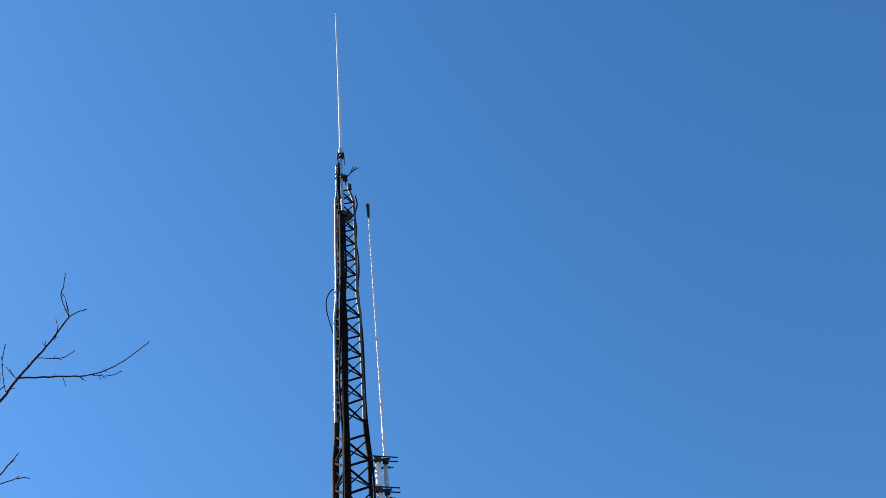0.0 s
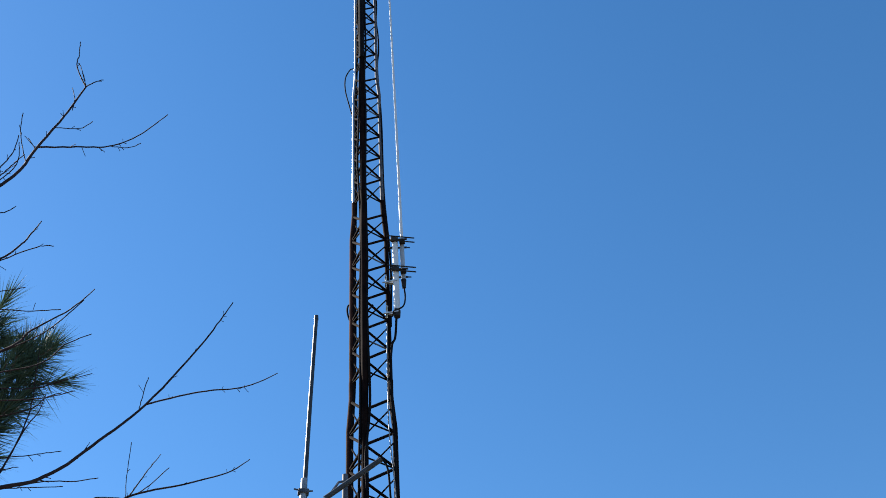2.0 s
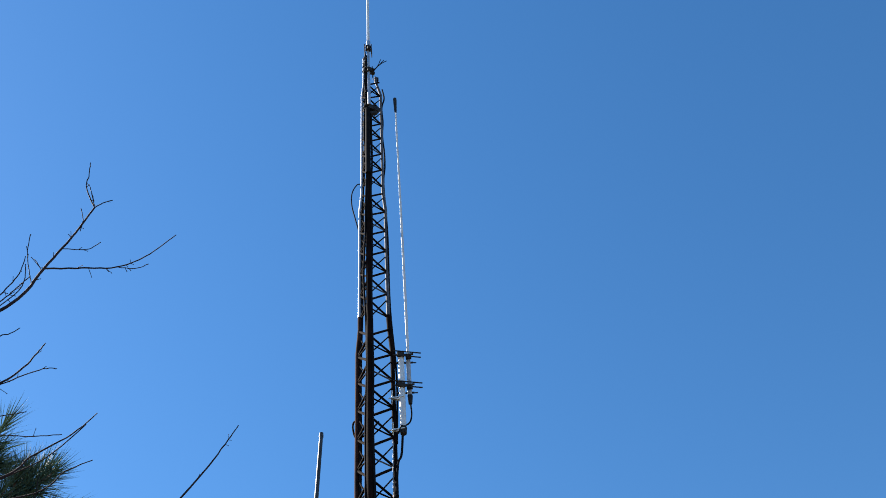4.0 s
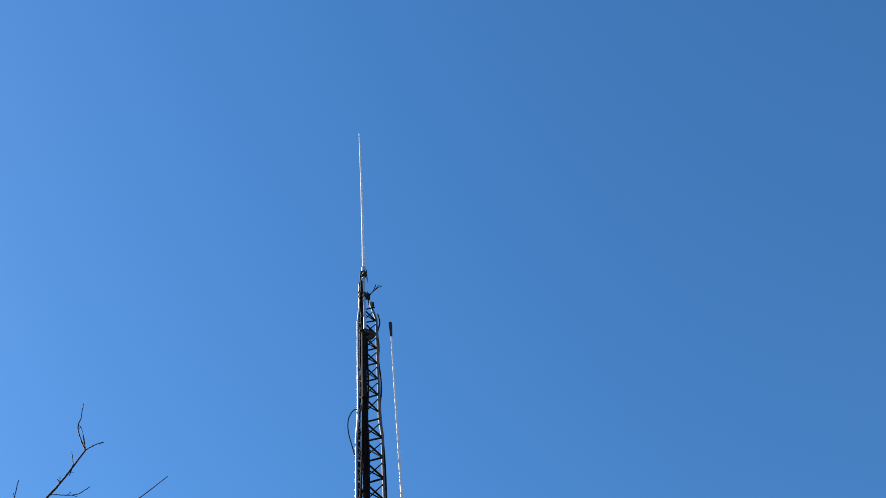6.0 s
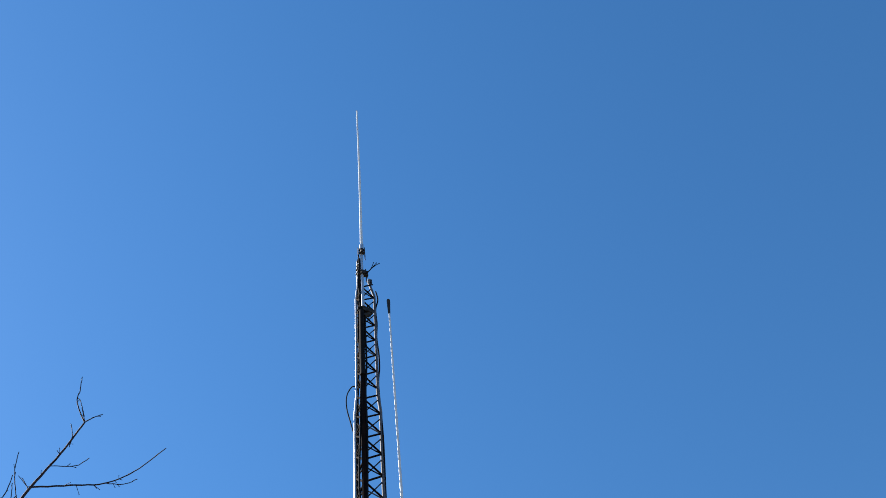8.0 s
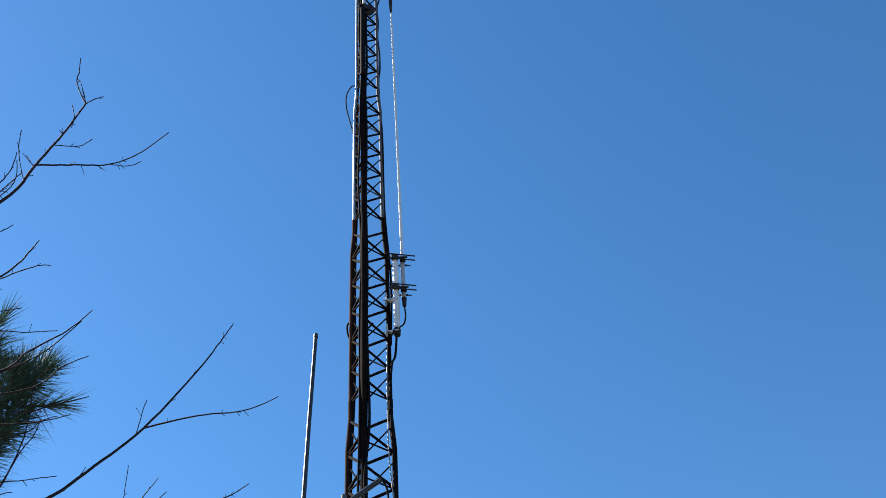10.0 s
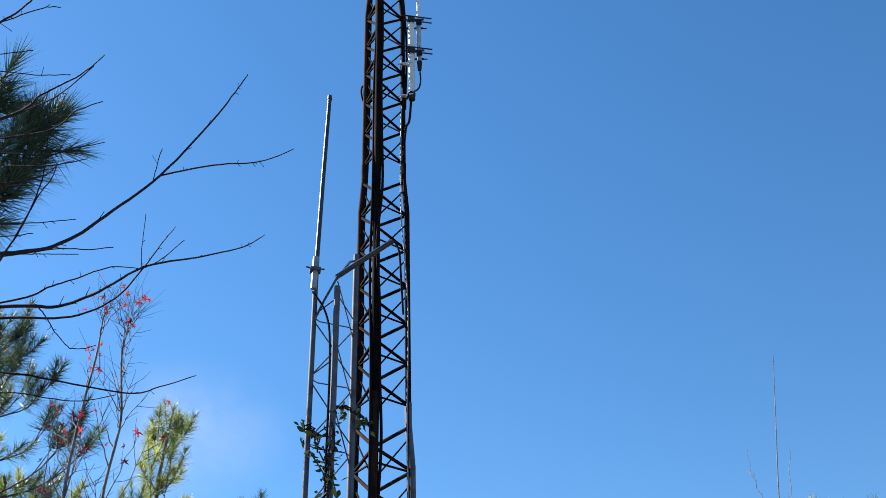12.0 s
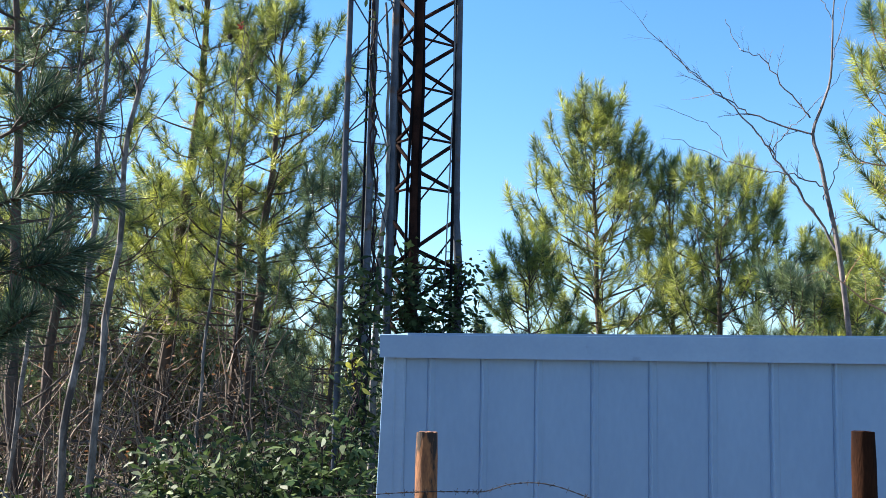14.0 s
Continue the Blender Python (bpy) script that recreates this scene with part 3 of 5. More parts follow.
# ---- fence ----
def build_post(x, y, top, r, seed, mat, label):
    rng = np.random.default_rng(seed)
    low = ground_height(x, y) - 0.1
    verts, faces = [], []
    rings, sides = 16, 18
    bumps = rng.normal(size=sides) * 0.03
    for i in range(rings + 1):
        z = low + (top - low) * i / rings
        for k in range(sides):
            a = 2 * math.pi * k / sides
            rr = r * (1 + bumps[k] + 0.06 * noise.noise((math.cos(a), math.sin(a), z * 2 + seed)))
            if i == rings:
                rr *= 0.93
            verts.append((x + rr * math.cos(a), y + rr * math.sin(a), z + (0.008 * noise.noise((math.cos(a) * 2, math.sin(a) * 2, seed)) if i == rings else 0)))
    for i in range(rings):
        for k in range(sides):
            j = (k + 1) % sides
            faces.append((i * sides + k, i * sides + j, (i + 1) * sides + j, (i + 1) * sides + k))
    faces.append(tuple(rings * sides + k for k in range(sides)))
    tagged(part("fence_post", (verts, faces), mat), label, "fence post", "fence posts")


build_post(0.069, 5.0, 1.298, 0.046, 3, POST_WOOD, "round weathered reddish-brown wooden fence post")
build_post(1.866, 4.64, 1.352, 0.047, 8, SHADED_POST, "round wooden fence post by the shed, darkened for shade")


def build_wire():
    pts = spline([(-2.6, 5.45, 0.685), (-1.2, 5.2, 0.915), (-0.2, 5.0, 1.020), (0.05, 4.948, 1.043), (0.25, 4.95, 1.047), (0.33, 4.94, 1.052), (0.45, 4.92, 1.088), (0.61, 4.88, 1.088), (0.86, 4.83, 1.012), (1.2, 4.76, 0.935), (1.866, 4.588, 0.995), (2.8, 4.4, 0.955), (4.0, 4.2, 0.985)], 10)
    wire = base("barbed_wire", "single strand of sagging rusty barbed wire between posts", "wire", (0, 5.0, 0.6))
    a, b = geo(), geo()
    for g, turn in ((a, 0), (b, math.pi)):
        add_tube(g, [p + Vector((0, math.cos(i * 1.9 + turn) * 0.0019, math.sin(i * 1.9 + turn) * 0.0019)) for i, p in enumerate(pts)], 0.0016, 5)
        under(wire, part("strand", g, WIRE))
    rng = np.random.default_rng(5)
    for i in range(4, len(pts) - 4, 3):
        g = geo()
        for k in range(2):
            w = any_way(rng) * 0.016
            add_tube(g, [pts[i] - w, pts[i] + w], 0.0013, 4)
        under(wire, part("barb", g, WIRE))


build_wire()


# ---- trees and shrubs ----
def pieces(name, corners, mat):
    """A mesh of loose flat pieces with k corners each; corners: n x k x 3."""
    n, k = corners.shape[:2]
    me = bpy.data.meshes.new(name)
    me.vertices.add(k * n)
    me.vertices.foreach_set("co", corners.reshape(-1).astype(np.float32))
    me.loops.add(k * n)
    me.loops.foreach_set("vertex_index", np.arange(k * n, dtype=np.int32))
    me.polygons.add(n)
    me.polygons.foreach_set("loop_start", np.arange(0, k * n, k, dtype=np.int32))
    me.update(calc_edges=True)
    me.materials.append(mat)
    return me


def unit(v):
    return v / (np.linalg.norm(v, axis=-1, keepdims=True) + 1e-9)


def needle_mesh(name, tips, ways, rng, mat, count=100, length=0.215, shoot=0.3, width=0.0068, lean=18, open_up=68):
    """Brushes of needles round the outer stretch of shoots; shoot: one length or one for each tip."""
    lengths = np.broadcast_to(np.array(shoot, dtype=float), (len(tips),))
    tips, ways, lengths = np.repeat(np.array(tips), count, 0), np.repeat(unit(np.array(ways)), count, 0), np.repeat(lengths, count)[:, None]
    n = len(tips)
    back = rng.random((n, 1))
    spread = np.radians(lean + open_up * back + rng.normal(size=(n, 1)) * 9)
    across = unit(np.cross(ways, rng.normal(size=(n, 3))))
    way = unit(ways * np.cos(spread) + across * np.sin(spread))
    root = tips - ways * back * lengths
    long = length * rng.uniform(0.7, 1.1, (n, 1)) * (0.72 + 0.28 * back)
    side = unit(np.cross(way, rng.normal(size=(n, 3)))) * width * 0.5
    return pieces(name, np.stack([root - side, root + side, root + way * long], 1), mat)


def leaf_mesh(name, spots, size, rng, mat, upward=0.6, slim=0.38):
    """Folded four-cornered leaves at the given spots."""
    spots = np.array(spots)
    n = len(spots)
    way = rng.normal(size=(n, 3))
    way[:, 2] = way[:, 2] * 0.5 - 0.25
    way = unit(way)
    up = unit(rng.normal(size=(n, 3)) * (1 - upward) + np.array([0, 0, upward]))
    side = unit(np.cross(way, up))
    s = size * rng.uniform(0.45, 1.4, (n, 1))
    fold = np.cross(side, way) * s * 0.12
    a, b = spots, spots + way * s
    mid = spots + way * s * 0.42
    far = spots + way * s * 0.74 + fold * 0.8
    mid, near = mid + fold, spots + way * s * 0.16 + fold * 0.5
    wide = side * s * slim * 0.5
    return pieces(name, np.stack([a, near + wide * 0.6, mid + wide, far + wide * 0.62, b, far - wide * 0.62, mid - wide, near - wide * 0.6], 1), mat)


def wavy(a, b, rng, bend=0.06, steps=5, rise=0.0):
    a, b = Vector(a), Vector(b)
    far = (b - a).length
    out = []
    off = Vector((0, 0, 0))
    for i in range(steps + 1):
        t = i / steps
        if 0 < i < steps:
            off = off * 0.5 + any_way(rng) * bend * far * 0.6
        else:
            off = Vector((0, 0, 0))
        out.append(a.lerp(b, t) + off + Vector((0, 0, rise * far * (t * t - t))))
    return out


def pine(label, foot, top, crown, reach, seed, mat=NEEDLES, girth=0.06, whorl=0.4, bunch=135, dead=6, lush=1.0, group="pine trees", bark=PINE_BARK, arms=5, taper=1.6, cones=0):
    """A young pine: foot (x, y), top (x, y, z), the height where the green crown begins and its widest reach."""
    rng = np.random.default_rng(seed)
    low = ground_height(*foot) - 0.05
    tree = base("pine_tree", label, "pine tree", (foot[0], foot[1], low), group)
    feet, tip = Vector((foot[0], foot[1], low)), Vector(top)
    line = wavy(feet, tip, rng, 0.012, 9)
    tall = tip.z - low
    radii = [girth * (1 - 0.9 * (i / 9) ** 1.35) for i in range(10)]
    under(tree, part("trunk", add_tube(geo(), line, radii, 9), bark))

    def stem(z):
        t = (z - low) / tall * 9
        i = min(int(t), 8)
        return line[i].lerp(line[i + 1], t - i)

    tips, ways, brushes = [], [], []

    def brush(p, q, g, thick=0.006):
        """A shoot that curves upwards and carries needles on its outer part."""
        far = (q - p).length
        bow = [p, p.lerp(q, 0.55) - Vector((0, 0, 0.09 * far)), q]
        add_tube(g, bow, [thick, thick * 0.8, thick * 0.5], 4, False)
        tips.append(q), ways.append((bow[2] - bow[1]).normalized()), brushes.append(min(0.8 * far, 0.3 * rng.uniform(0.8, 1.3)))

    z = crown
    while z < tip.z - 0.35:
        f = (z - crown) / (tip.z - crown)
        first = rng.uniform(0, 2 * math.pi)
        for k in range(arms):
            a = first + 2 * math.pi * (k + rng.uniform(-0.35, 0.35)) / arms
            far = ((reach - 0.15) * (1 - f ** taper) * (0.7 + 0.3 * min(1, f * 4 + 0.35)) + 0.22) * rng.uniform(0.6, 1.12)
            climb = radians(14 + 44 * f + rng.normal() * 9)
            root = stem(z + rng.uniform(-0.1, 0.1))
            out = Vector((math.cos(a), math.sin(a), 0))
            end = root + (out * math.cos(climb) + Vector((0, 0, math.sin(climb)))) * far
            bow = [root, root.lerp(end, 0.35) - Vector((0, 0, 0.05 * far)), root.lerp(end, 0.72) - Vector((0, 0, 0.07 * far)), end + Vector((0, 0, 0.12 * far))]
            bow = spline([p + any_way(rng) * 0.035 * far for p in bow[:-1]] + bow[-1:], 3)
            thick = 0.007 + 0.007 * far
            limbs = geo()
            last = len(bow) - 1
            add_tube(limbs, bow, [thick * (1 - 0.75 * i / last) for i in range(len(bow))], 5, False)
            brush(bow[-2], bow[-1] + (bow[-1] - bow[-2]).normalized() * 0.22 + Vector((0, 0, 0.08)), limbs)
            shoots = max(1, int((0.6 + far * 2.7) * lush))
            for j in range(shoots):
                t = 1 - 0.62 * (j + rng.random()) / shoots
                i = min(int(t * last), last - 1)
                p = bow[i].lerp(bow[i + 1], t * last - i)
                along = (bow[i + 1] - bow[i]).normalized()
                aside = along.cross(Vector((0, 0, 1))).normalized() * (1 if j % 2 else -1)
                way = (along * 0.75 + aside * rng.uniform(0.2, 0.9) + Vector((0, 0, rng.uniform(-0.15, 0.6) + 0.6 * f))).normalized()
                q = p + way * rng.uniform(0.22, 0.38 + 0.14 * far)
                brush(p, q, limbs)
                if rng.random() < 0.2:
                    turn = (way + any_way(rng) * 0.7 + Vector((0, 0, 0.2))).normalized()
                    m = p.lerp(q, 0.4)
                    brush(m, m + turn * rng.uniform(0.24, 0.36), limbs, 0.004)
            under(tree, part("limb", limbs, bark))
        z += whorl * rng.uniform(0.75, 1.2)
    limbs = geo()
    for k in range(7):
        a = 2 * math.pi * k / 6 + rng.uniform(-0.3, 0.3)
        p = stem(tip.z - rng.uniform(0.3, 0.75))
        q = p + Vector((math.cos(a) * 0.2, math.sin(a) * 0.2, rng.uniform(0.3, 0.5)))
        if k == 0:
            p, q = stem(tip.z - 0.45), tip
        brush(p, q, limbs)
    under(tree, part("leader", limbs, bark))
    for k in range(cones):
        p = tips[int(rng.integers(0, len(tips) - 8))] - Vector((0, 0, 0.12))
        way = (any_way(rng) * 0.6 - Vector((0, 0, 1))).normalized()
        cone = add_tube(geo(), [p + way * 0.1 * t for t in (0, 0.2, 0.45, 0.75, 1)], [0.012, 0.034, 0.038, 0.026, 0.006], 8)
        under(tree, part("cone", cone, CONE, None, "dark brown cone"))
    # bare dead limbs below the crown
    for k in range(dead):
        z = rng.uniform(low + 0.25 * (crown - low), crown + 0.2)
        a = rng.uniform(0, 2 * math.pi)
        root = stem(z)
        far = rng.uniform(0.6, 2.4)
        end = root + Vector((math.cos(a) * far, math.sin(a) * far, rng.uniform(-0.1, 0.65) * far))
        bow = wavy(root, end, rng, 0.07, 5)
        limbs = geo()
        add_tube(limbs, bow, [0.017 * (1 - 0.75 * i / 5) for i in range(6)], 4, False)
        for j in range(5):
            p = bow[int(rng.integers(2, 6))]
            add_tube(limbs, wavy(p, p + (any_way(rng) + Vector((0, 0, 0.3))) * 0.3, rng, 0.08, 3), [0.005, 0.004, 0.003, 0.002], 4, False)
        under(tree, part("dead_limb", limbs, bark))
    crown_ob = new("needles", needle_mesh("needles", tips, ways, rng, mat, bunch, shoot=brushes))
    tagged(under(tree, crown_ob), kind="stuff")
    return tree


SUNNY = "young pine with sunlit yellow-green needles and bare lower limbs"
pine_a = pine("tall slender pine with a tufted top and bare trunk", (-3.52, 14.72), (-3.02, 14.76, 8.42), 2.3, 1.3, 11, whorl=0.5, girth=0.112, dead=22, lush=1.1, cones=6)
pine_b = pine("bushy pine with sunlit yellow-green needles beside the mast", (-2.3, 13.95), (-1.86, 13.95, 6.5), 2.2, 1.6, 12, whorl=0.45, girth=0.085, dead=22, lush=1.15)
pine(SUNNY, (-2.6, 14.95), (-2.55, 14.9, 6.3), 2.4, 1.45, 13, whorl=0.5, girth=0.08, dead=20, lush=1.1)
pine("tall dark pine with dense drooping needle tufts", (-4.02, 11.4), (-4.49, 11.2, 7.85), 4.2, 1.5, 14, NEEDLES_DEEP, girth=0.075, whorl=0.42, lush=1.3, dead=16)
pine(SUNNY, (-4.45, 13.2), (-4.2, 12.9, 6.6), 2.8, 1.25, 15, whorl=0.48, girth=0.075, dead=16)
pine(SUNNY, (-5.4, 13.0), (-5.3, 13.0, 8.2), 2.6, 1.3, 17, girth=0.085, whorl=0.6)
pine("small pine with shade-toned blue-green needles close behind the mast", (-1.05, 12.6), (-1.0, 12.5, 4.1), 1.2, 0.95, 18, NEEDLES_DARK, girth=0.04)
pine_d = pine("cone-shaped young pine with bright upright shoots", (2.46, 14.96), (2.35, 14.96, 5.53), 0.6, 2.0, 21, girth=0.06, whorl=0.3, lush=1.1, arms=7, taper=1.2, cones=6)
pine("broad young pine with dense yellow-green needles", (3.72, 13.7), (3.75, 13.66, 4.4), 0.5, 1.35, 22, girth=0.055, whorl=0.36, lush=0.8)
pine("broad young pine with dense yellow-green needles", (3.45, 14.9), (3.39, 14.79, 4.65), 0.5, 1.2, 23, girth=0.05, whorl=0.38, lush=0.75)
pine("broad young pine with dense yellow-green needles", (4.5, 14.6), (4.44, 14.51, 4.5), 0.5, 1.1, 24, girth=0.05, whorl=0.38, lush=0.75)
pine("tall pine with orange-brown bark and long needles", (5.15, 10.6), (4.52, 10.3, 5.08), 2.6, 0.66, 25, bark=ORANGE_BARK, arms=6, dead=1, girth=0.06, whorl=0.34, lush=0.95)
pine("small young pine with a few open whorls", (1.35, 13.4), (1.3, 13.3, 3.2), 0.6, 0.85, 26, girth=0.03, whorl=0.34)
pine("small young pine with a few open whorls", (4.3, 12.4), (4.25, 12.4, 2.9), 0.6, 0.75, 27, NEEDLES_DARK, girth=0.03, whorl=0.34)
pine("small young pine with a few open whorls", (4.85, 12.3), (4.8, 12.25, 2.75), 0.6, 0.65, 28, girth=0.03, whorl=0.34)
pine_low = pine("low bushy pine filling the shaded wood", (-3.0, 18.0), (-3.05, 18.0, 4.6), 0.3, 1.7, 31, NEEDLES_DARK, girth=0.07, whorl=0.36, lush=1.1)
for x, y, size, turn in [(-4.6, 18.6, 1.05, 40), (-6.1, 17.8, 0.95, 110), (-7.7, 18.5, 1.0, 200), (-8.8, 19.5, 1.1, 300), (-5.3, 20.5, 1.1, 260), (-3.9, 21.0, 1.05, 330), (-5.9, 15.4, 0.8, 75)]:
    tagged(copy_thing(pine_low, pose(x, y, ground_height(x, y) - 0.05, 0, 0, turn) @ Matrix.Scale(size, 4)), "low bushy pine filling the shaded wood", "pine tree", "pine trees")
for i, (x, y, size, turn) in enumerate([(-6.8, 20.0, 0.72, 220), (-4.6, 23.0, 0.66, 160), (-9.5, 23.0, 0.8, 10), (-7.5, 26.0, 0.75, 250), (-2.0, 24.0, 0.55, 95)]):
    far = copy_thing(pine_a if i % 2 else pine_b, pose(x, y, ground_height(x, y) - 0.05, 0, 0, turn) @ Matrix.Scale(size, 4))
    tagged(far, "pine standing deeper in the wood", "pine tree", "pine trees")
for x, y, size, turn in [(7.5, 20.0, 0.8, 60), (9.5, 24.0, 0.9, 180)]:
    tagged(copy_thing(pine_d, pose(x, y, -0.55, 0, 0, turn) @ Matrix.Scale(size, 4)), "young pine standing behind the others", "pine tree", "pine trees")


def limb(parent, points, thick, thin, seed, mat=DARK_TWIG, buds=8, twigs=0, name="limb", sides=6, wiggle=0.0012):
    """A bare limb through the points with buds and short side twigs."""
    thick, buds = thick * 0.84, buds * 2 // 3
    rng = np.random.default_rng(seed)
    line = spline(points, 6)
    line = [line[0]] + [p + any_way(rng) * wiggle for p in line[1:-1]] + [line[-1]]
    n = len(line) - 1
    g = geo()
    add_tube(g, line, [thick + (thin - thick) * i / n for i in range(n + 1)], sides)
    for k in range(buds):
        i = int(rng.integers(1, max(2, n - 4)))
        along = (line[i] - line[i - 1]).normalized()
        way = (along * rng.uniform(0.2, 0.9) + along.cross(any_way(rng))).normalized()
        r = thin + (thick - thin) * (1 - i / n)
        far = r * 1.5 + rng.uniform(0.006, 0.014 if k % 3 else 0.045 * (1.2 - i / n))
        end = line[i] + way * far + Vector((0, 0, 0.12 * far))
        add_tube(g, [line[i], end, end + way * 0.004], [max(r * 0.4, 0.0011), 0.001, 0.0016], 4)
    for k in range(twigs):
        i = int(rng.integers(1, n + 1))
        along = (line[i] - line[i - 1]).normalized()
        way = (along + any_way(rng) * 0.9 + Vector((0, 0, 0.25))).normalized()
        far = rng.uniform(0.3, 1.0) * (thick * 45)
        r = max((thin + (thick - thin) * (1 - i / n)) * 0.6, thin * 0.8)
        bow = wavy(line[i], line[i] + way * far, rng, 0.06, 4)
        add_tube(g, bow, [r * (1 - 0.7 * j / 4) for j in range(5)], 4)
        for j in range(2):
            p = bow[int(rng.integers(1, 4))]
            add_tube(g, [p, p + (way + any_way(rng) * 0.8).normalized() * far * 0.35], [r * 0.5, r * 0.25], 4)
    return under(parent, part(name, g, mat))


# a bare tree close by, whose limbs reach across the sky
def build_near_tree():
    x, y = -2.9, 2.7
    tree = base("bare_tree", "leafless tree with thin dark budding limbs", "tree", (x, y, ground_height(x, y)))
    trunk = [Vector((x, y, -0.2)), Vector((x + 0.03, y, 1.5)), Vector((x - 0.02, y + 0.02, 3.2)), Vector((x, y, 4.6)), Vector((x + 0.03, y, 5.6))]
    under(tree, part("trunk", add_tube(geo(), spline(trunk, 4), [0.075 - 0.065 * i / 16 for i in range(17)], 10), DARK_TWIG))
    put = lambda pts, a, b, seed, buds=8, twigs=0: limb(tree, pts, a, b, seed, DARK_TWIG, buds, twigs)
    put([(-2.9, 2.7, 3.0), (-2.0, 2.45, 3.5), (-1.45, 2.3, 3.95), (-1.17, 2.38, 4.31), (-1.11, 2.41, 4.53), (-1.06, 2.43, 4.72), (-1.02, 2.45, 4.92)], 0.0099, 0.0032, 1, 22)
    put([(-1.02, 2.45, 4.92), (-1.065, 2.43, 5.02), (-1.07, 2.43, 5.09), (-1.08, 2.43, 5.18)], 0.003, 0.0017, 2, 4)
    put([(-1.02, 2.45, 4.92), (-0.995, 2.46, 4.965), (-0.97, 2.47, 4.99)], 0.0026, 0.0017, 3, 3)
    put([(-1.11, 2.41, 4.53), (-1.0, 2.46, 4.59), (-0.9, 2.5, 4.64), (-0.82, 2.53, 4.73), (-0.73, 2.55, 4.88)], 0.0042, 0.0017, 4, 16)
    put([(-0.9, 2.5, 4.64), (-0.84, 2.52, 4.655), (-0.8, 2.53, 4.69)], 0.002, 0.0016, 5, 3)
    put([(-1.08, 2.42, 4.65), (-1.0, 2.45, 4.68), (-0.965, 2.46, 4.73)], 0.002, 0.0016, 6, 4)
    put([(-1.13, 2.4, 4.45), (-1.17, 2.39, 4.58), (-1.18, 2.38, 4.68)], 0.002, 0.0016, 7, 3)
    put([(-1.2, 2.37, 4.28), (-1.15, 2.39, 4.42), (-1.16, 2.38, 4.52)], 0.0022, 0.0016, 8, 3)
    put([(-2.9, 2.7, 2.6), (-2.2, 2.85, 3.3), (-1.6, 2.95, 3.5), (-1.17, 3.0, 3.56), (-1.03, 3.05, 3.64), (-0.91, 3.09, 3.79), (-0.78, 3.12, 3.96), (-0.64, 3.15, 4.21), (-0.56, 3.17, 4.39), (-0.52, 3.18, 4.49)], 0.0105, 0.0018, 9, 26)
    put([(-0.78, 3.12, 3.96), (-0.61, 3.16, 4.04), (-0.45, 3.19, 4.08), (-0.33, 3.2, 4.15)], 0.0042, 0.0017, 10, 12)
    put([(-0.8, 3.12, 3.93), (-0.795, 3.12, 4.0), (-0.785, 3.12, 4.08)], 0.0022, 0.0017, 11, 2)
    put([(-1.35, 2.98, 3.53), (-1.24, 3.1, 3.61), (-1.08, 3.1, 3.64), (-0.96, 3.1, 3.64), (-0.89, 3.1, 3.65)], 0.003, 0.0017, 12, 6)
    put([(-2.9, 2.7, 3.6), (-2.0, 2.7, 4.0), (-1.4, 2.73, 4.22), (-1.27, 2.74, 4.32), (-1.22, 2.76, 4.41), (-1.19, 2.77, 4.5), (-1.18, 2.78, 4.55)], 0.0074, 0.0018, 13, 12)
    put([(-1.3, 2.73, 4.28), (-1.23, 2.76, 4.36), (-1.16, 2.78, 4.42), (-1.12, 2.8, 4.44)], 0.003, 0.0017, 14, 5)
    put([(-2.3, 2.7, 3.3), (-1.6, 2.74, 3.72), (-1.19, 2.77, 3.93), (-1.12, 2.8, 4.04), (-1.02, 2.84, 4.17), (-0.96, 2.86, 4.28)], 0.007, 0.0017, 15, 14)
    put([(-1.25, 2.76, 3.88), (-1.08, 2.81, 4.04), (-0.985, 2.85, 4.22)], 0.003, 0.0017, 16, 6)
    put([(-1.3, 2.75, 3.8), (-1.08, 2.82, 3.91), (-1.01, 2.84, 4.01), (-0.94, 2.87, 4.08)], 0.0035, 0.0017, 17, 6)
    put([(-1.5, 2.74, 3.75), (-1.2, 2.78, 3.74), (-1.05, 2.83, 3.78), (-0.95, 2.86, 3.83)], 0.003, 0.0017, 18, 6)
    put([(-1.5, 2.74, 4.05), (-1.3, 2.75, 4.1), (-1.15, 2.79, 4.12), (-1.05, 2.83, 4.16)], 0.0025, 0.0017, 19, 6)
    put([(-1.45, 2.74, 4.15), (-1.28, 2.75, 4.17), (-1.17, 2.78, 4.22)], 0.0025, 0.0017, 20, 5)
    put([(-1.02, 2.45, 4.92), (-1.03, 2.43, 4.96), (-1.06, 2.43, 5.04)], 0.0022, 0.0014, 21, 3)
    put([(-1.04, 2.44, 4.77), (-1.04, 2.43, 4.83), (-1.06, 2.43, 4.89)], 0.002, 0.0014, 22, 3)
    put([(-1.11, 2.41, 4.51), (-1.13, 2.41, 4.55), (-1.15, 2.41, 4.58)], 0.002, 0.0014, 23, 3)
    put([(-1.27, 2.36, 4.2), (-1.2, 2.38, 4.33), (-1.16, 2.38, 4.4), (-1.13, 2.38, 4.46)], 0.003, 0.0015, 24, 6)
    put([(-1.27, 2.36, 4.2), (-1.2, 2.38, 4.38), (-1.17, 2.38, 4.47), (-1.17, 2.38, 4.56)], 0.003, 0.0015, 25, 6)
    put([(-1.6, 2.73, 4.1), (-1.37, 2.76, 4.53), (-1.31, 2.76, 4.58), (-1.28, 2.76, 4.61)], 0.003, 0.0015, 26, 5)
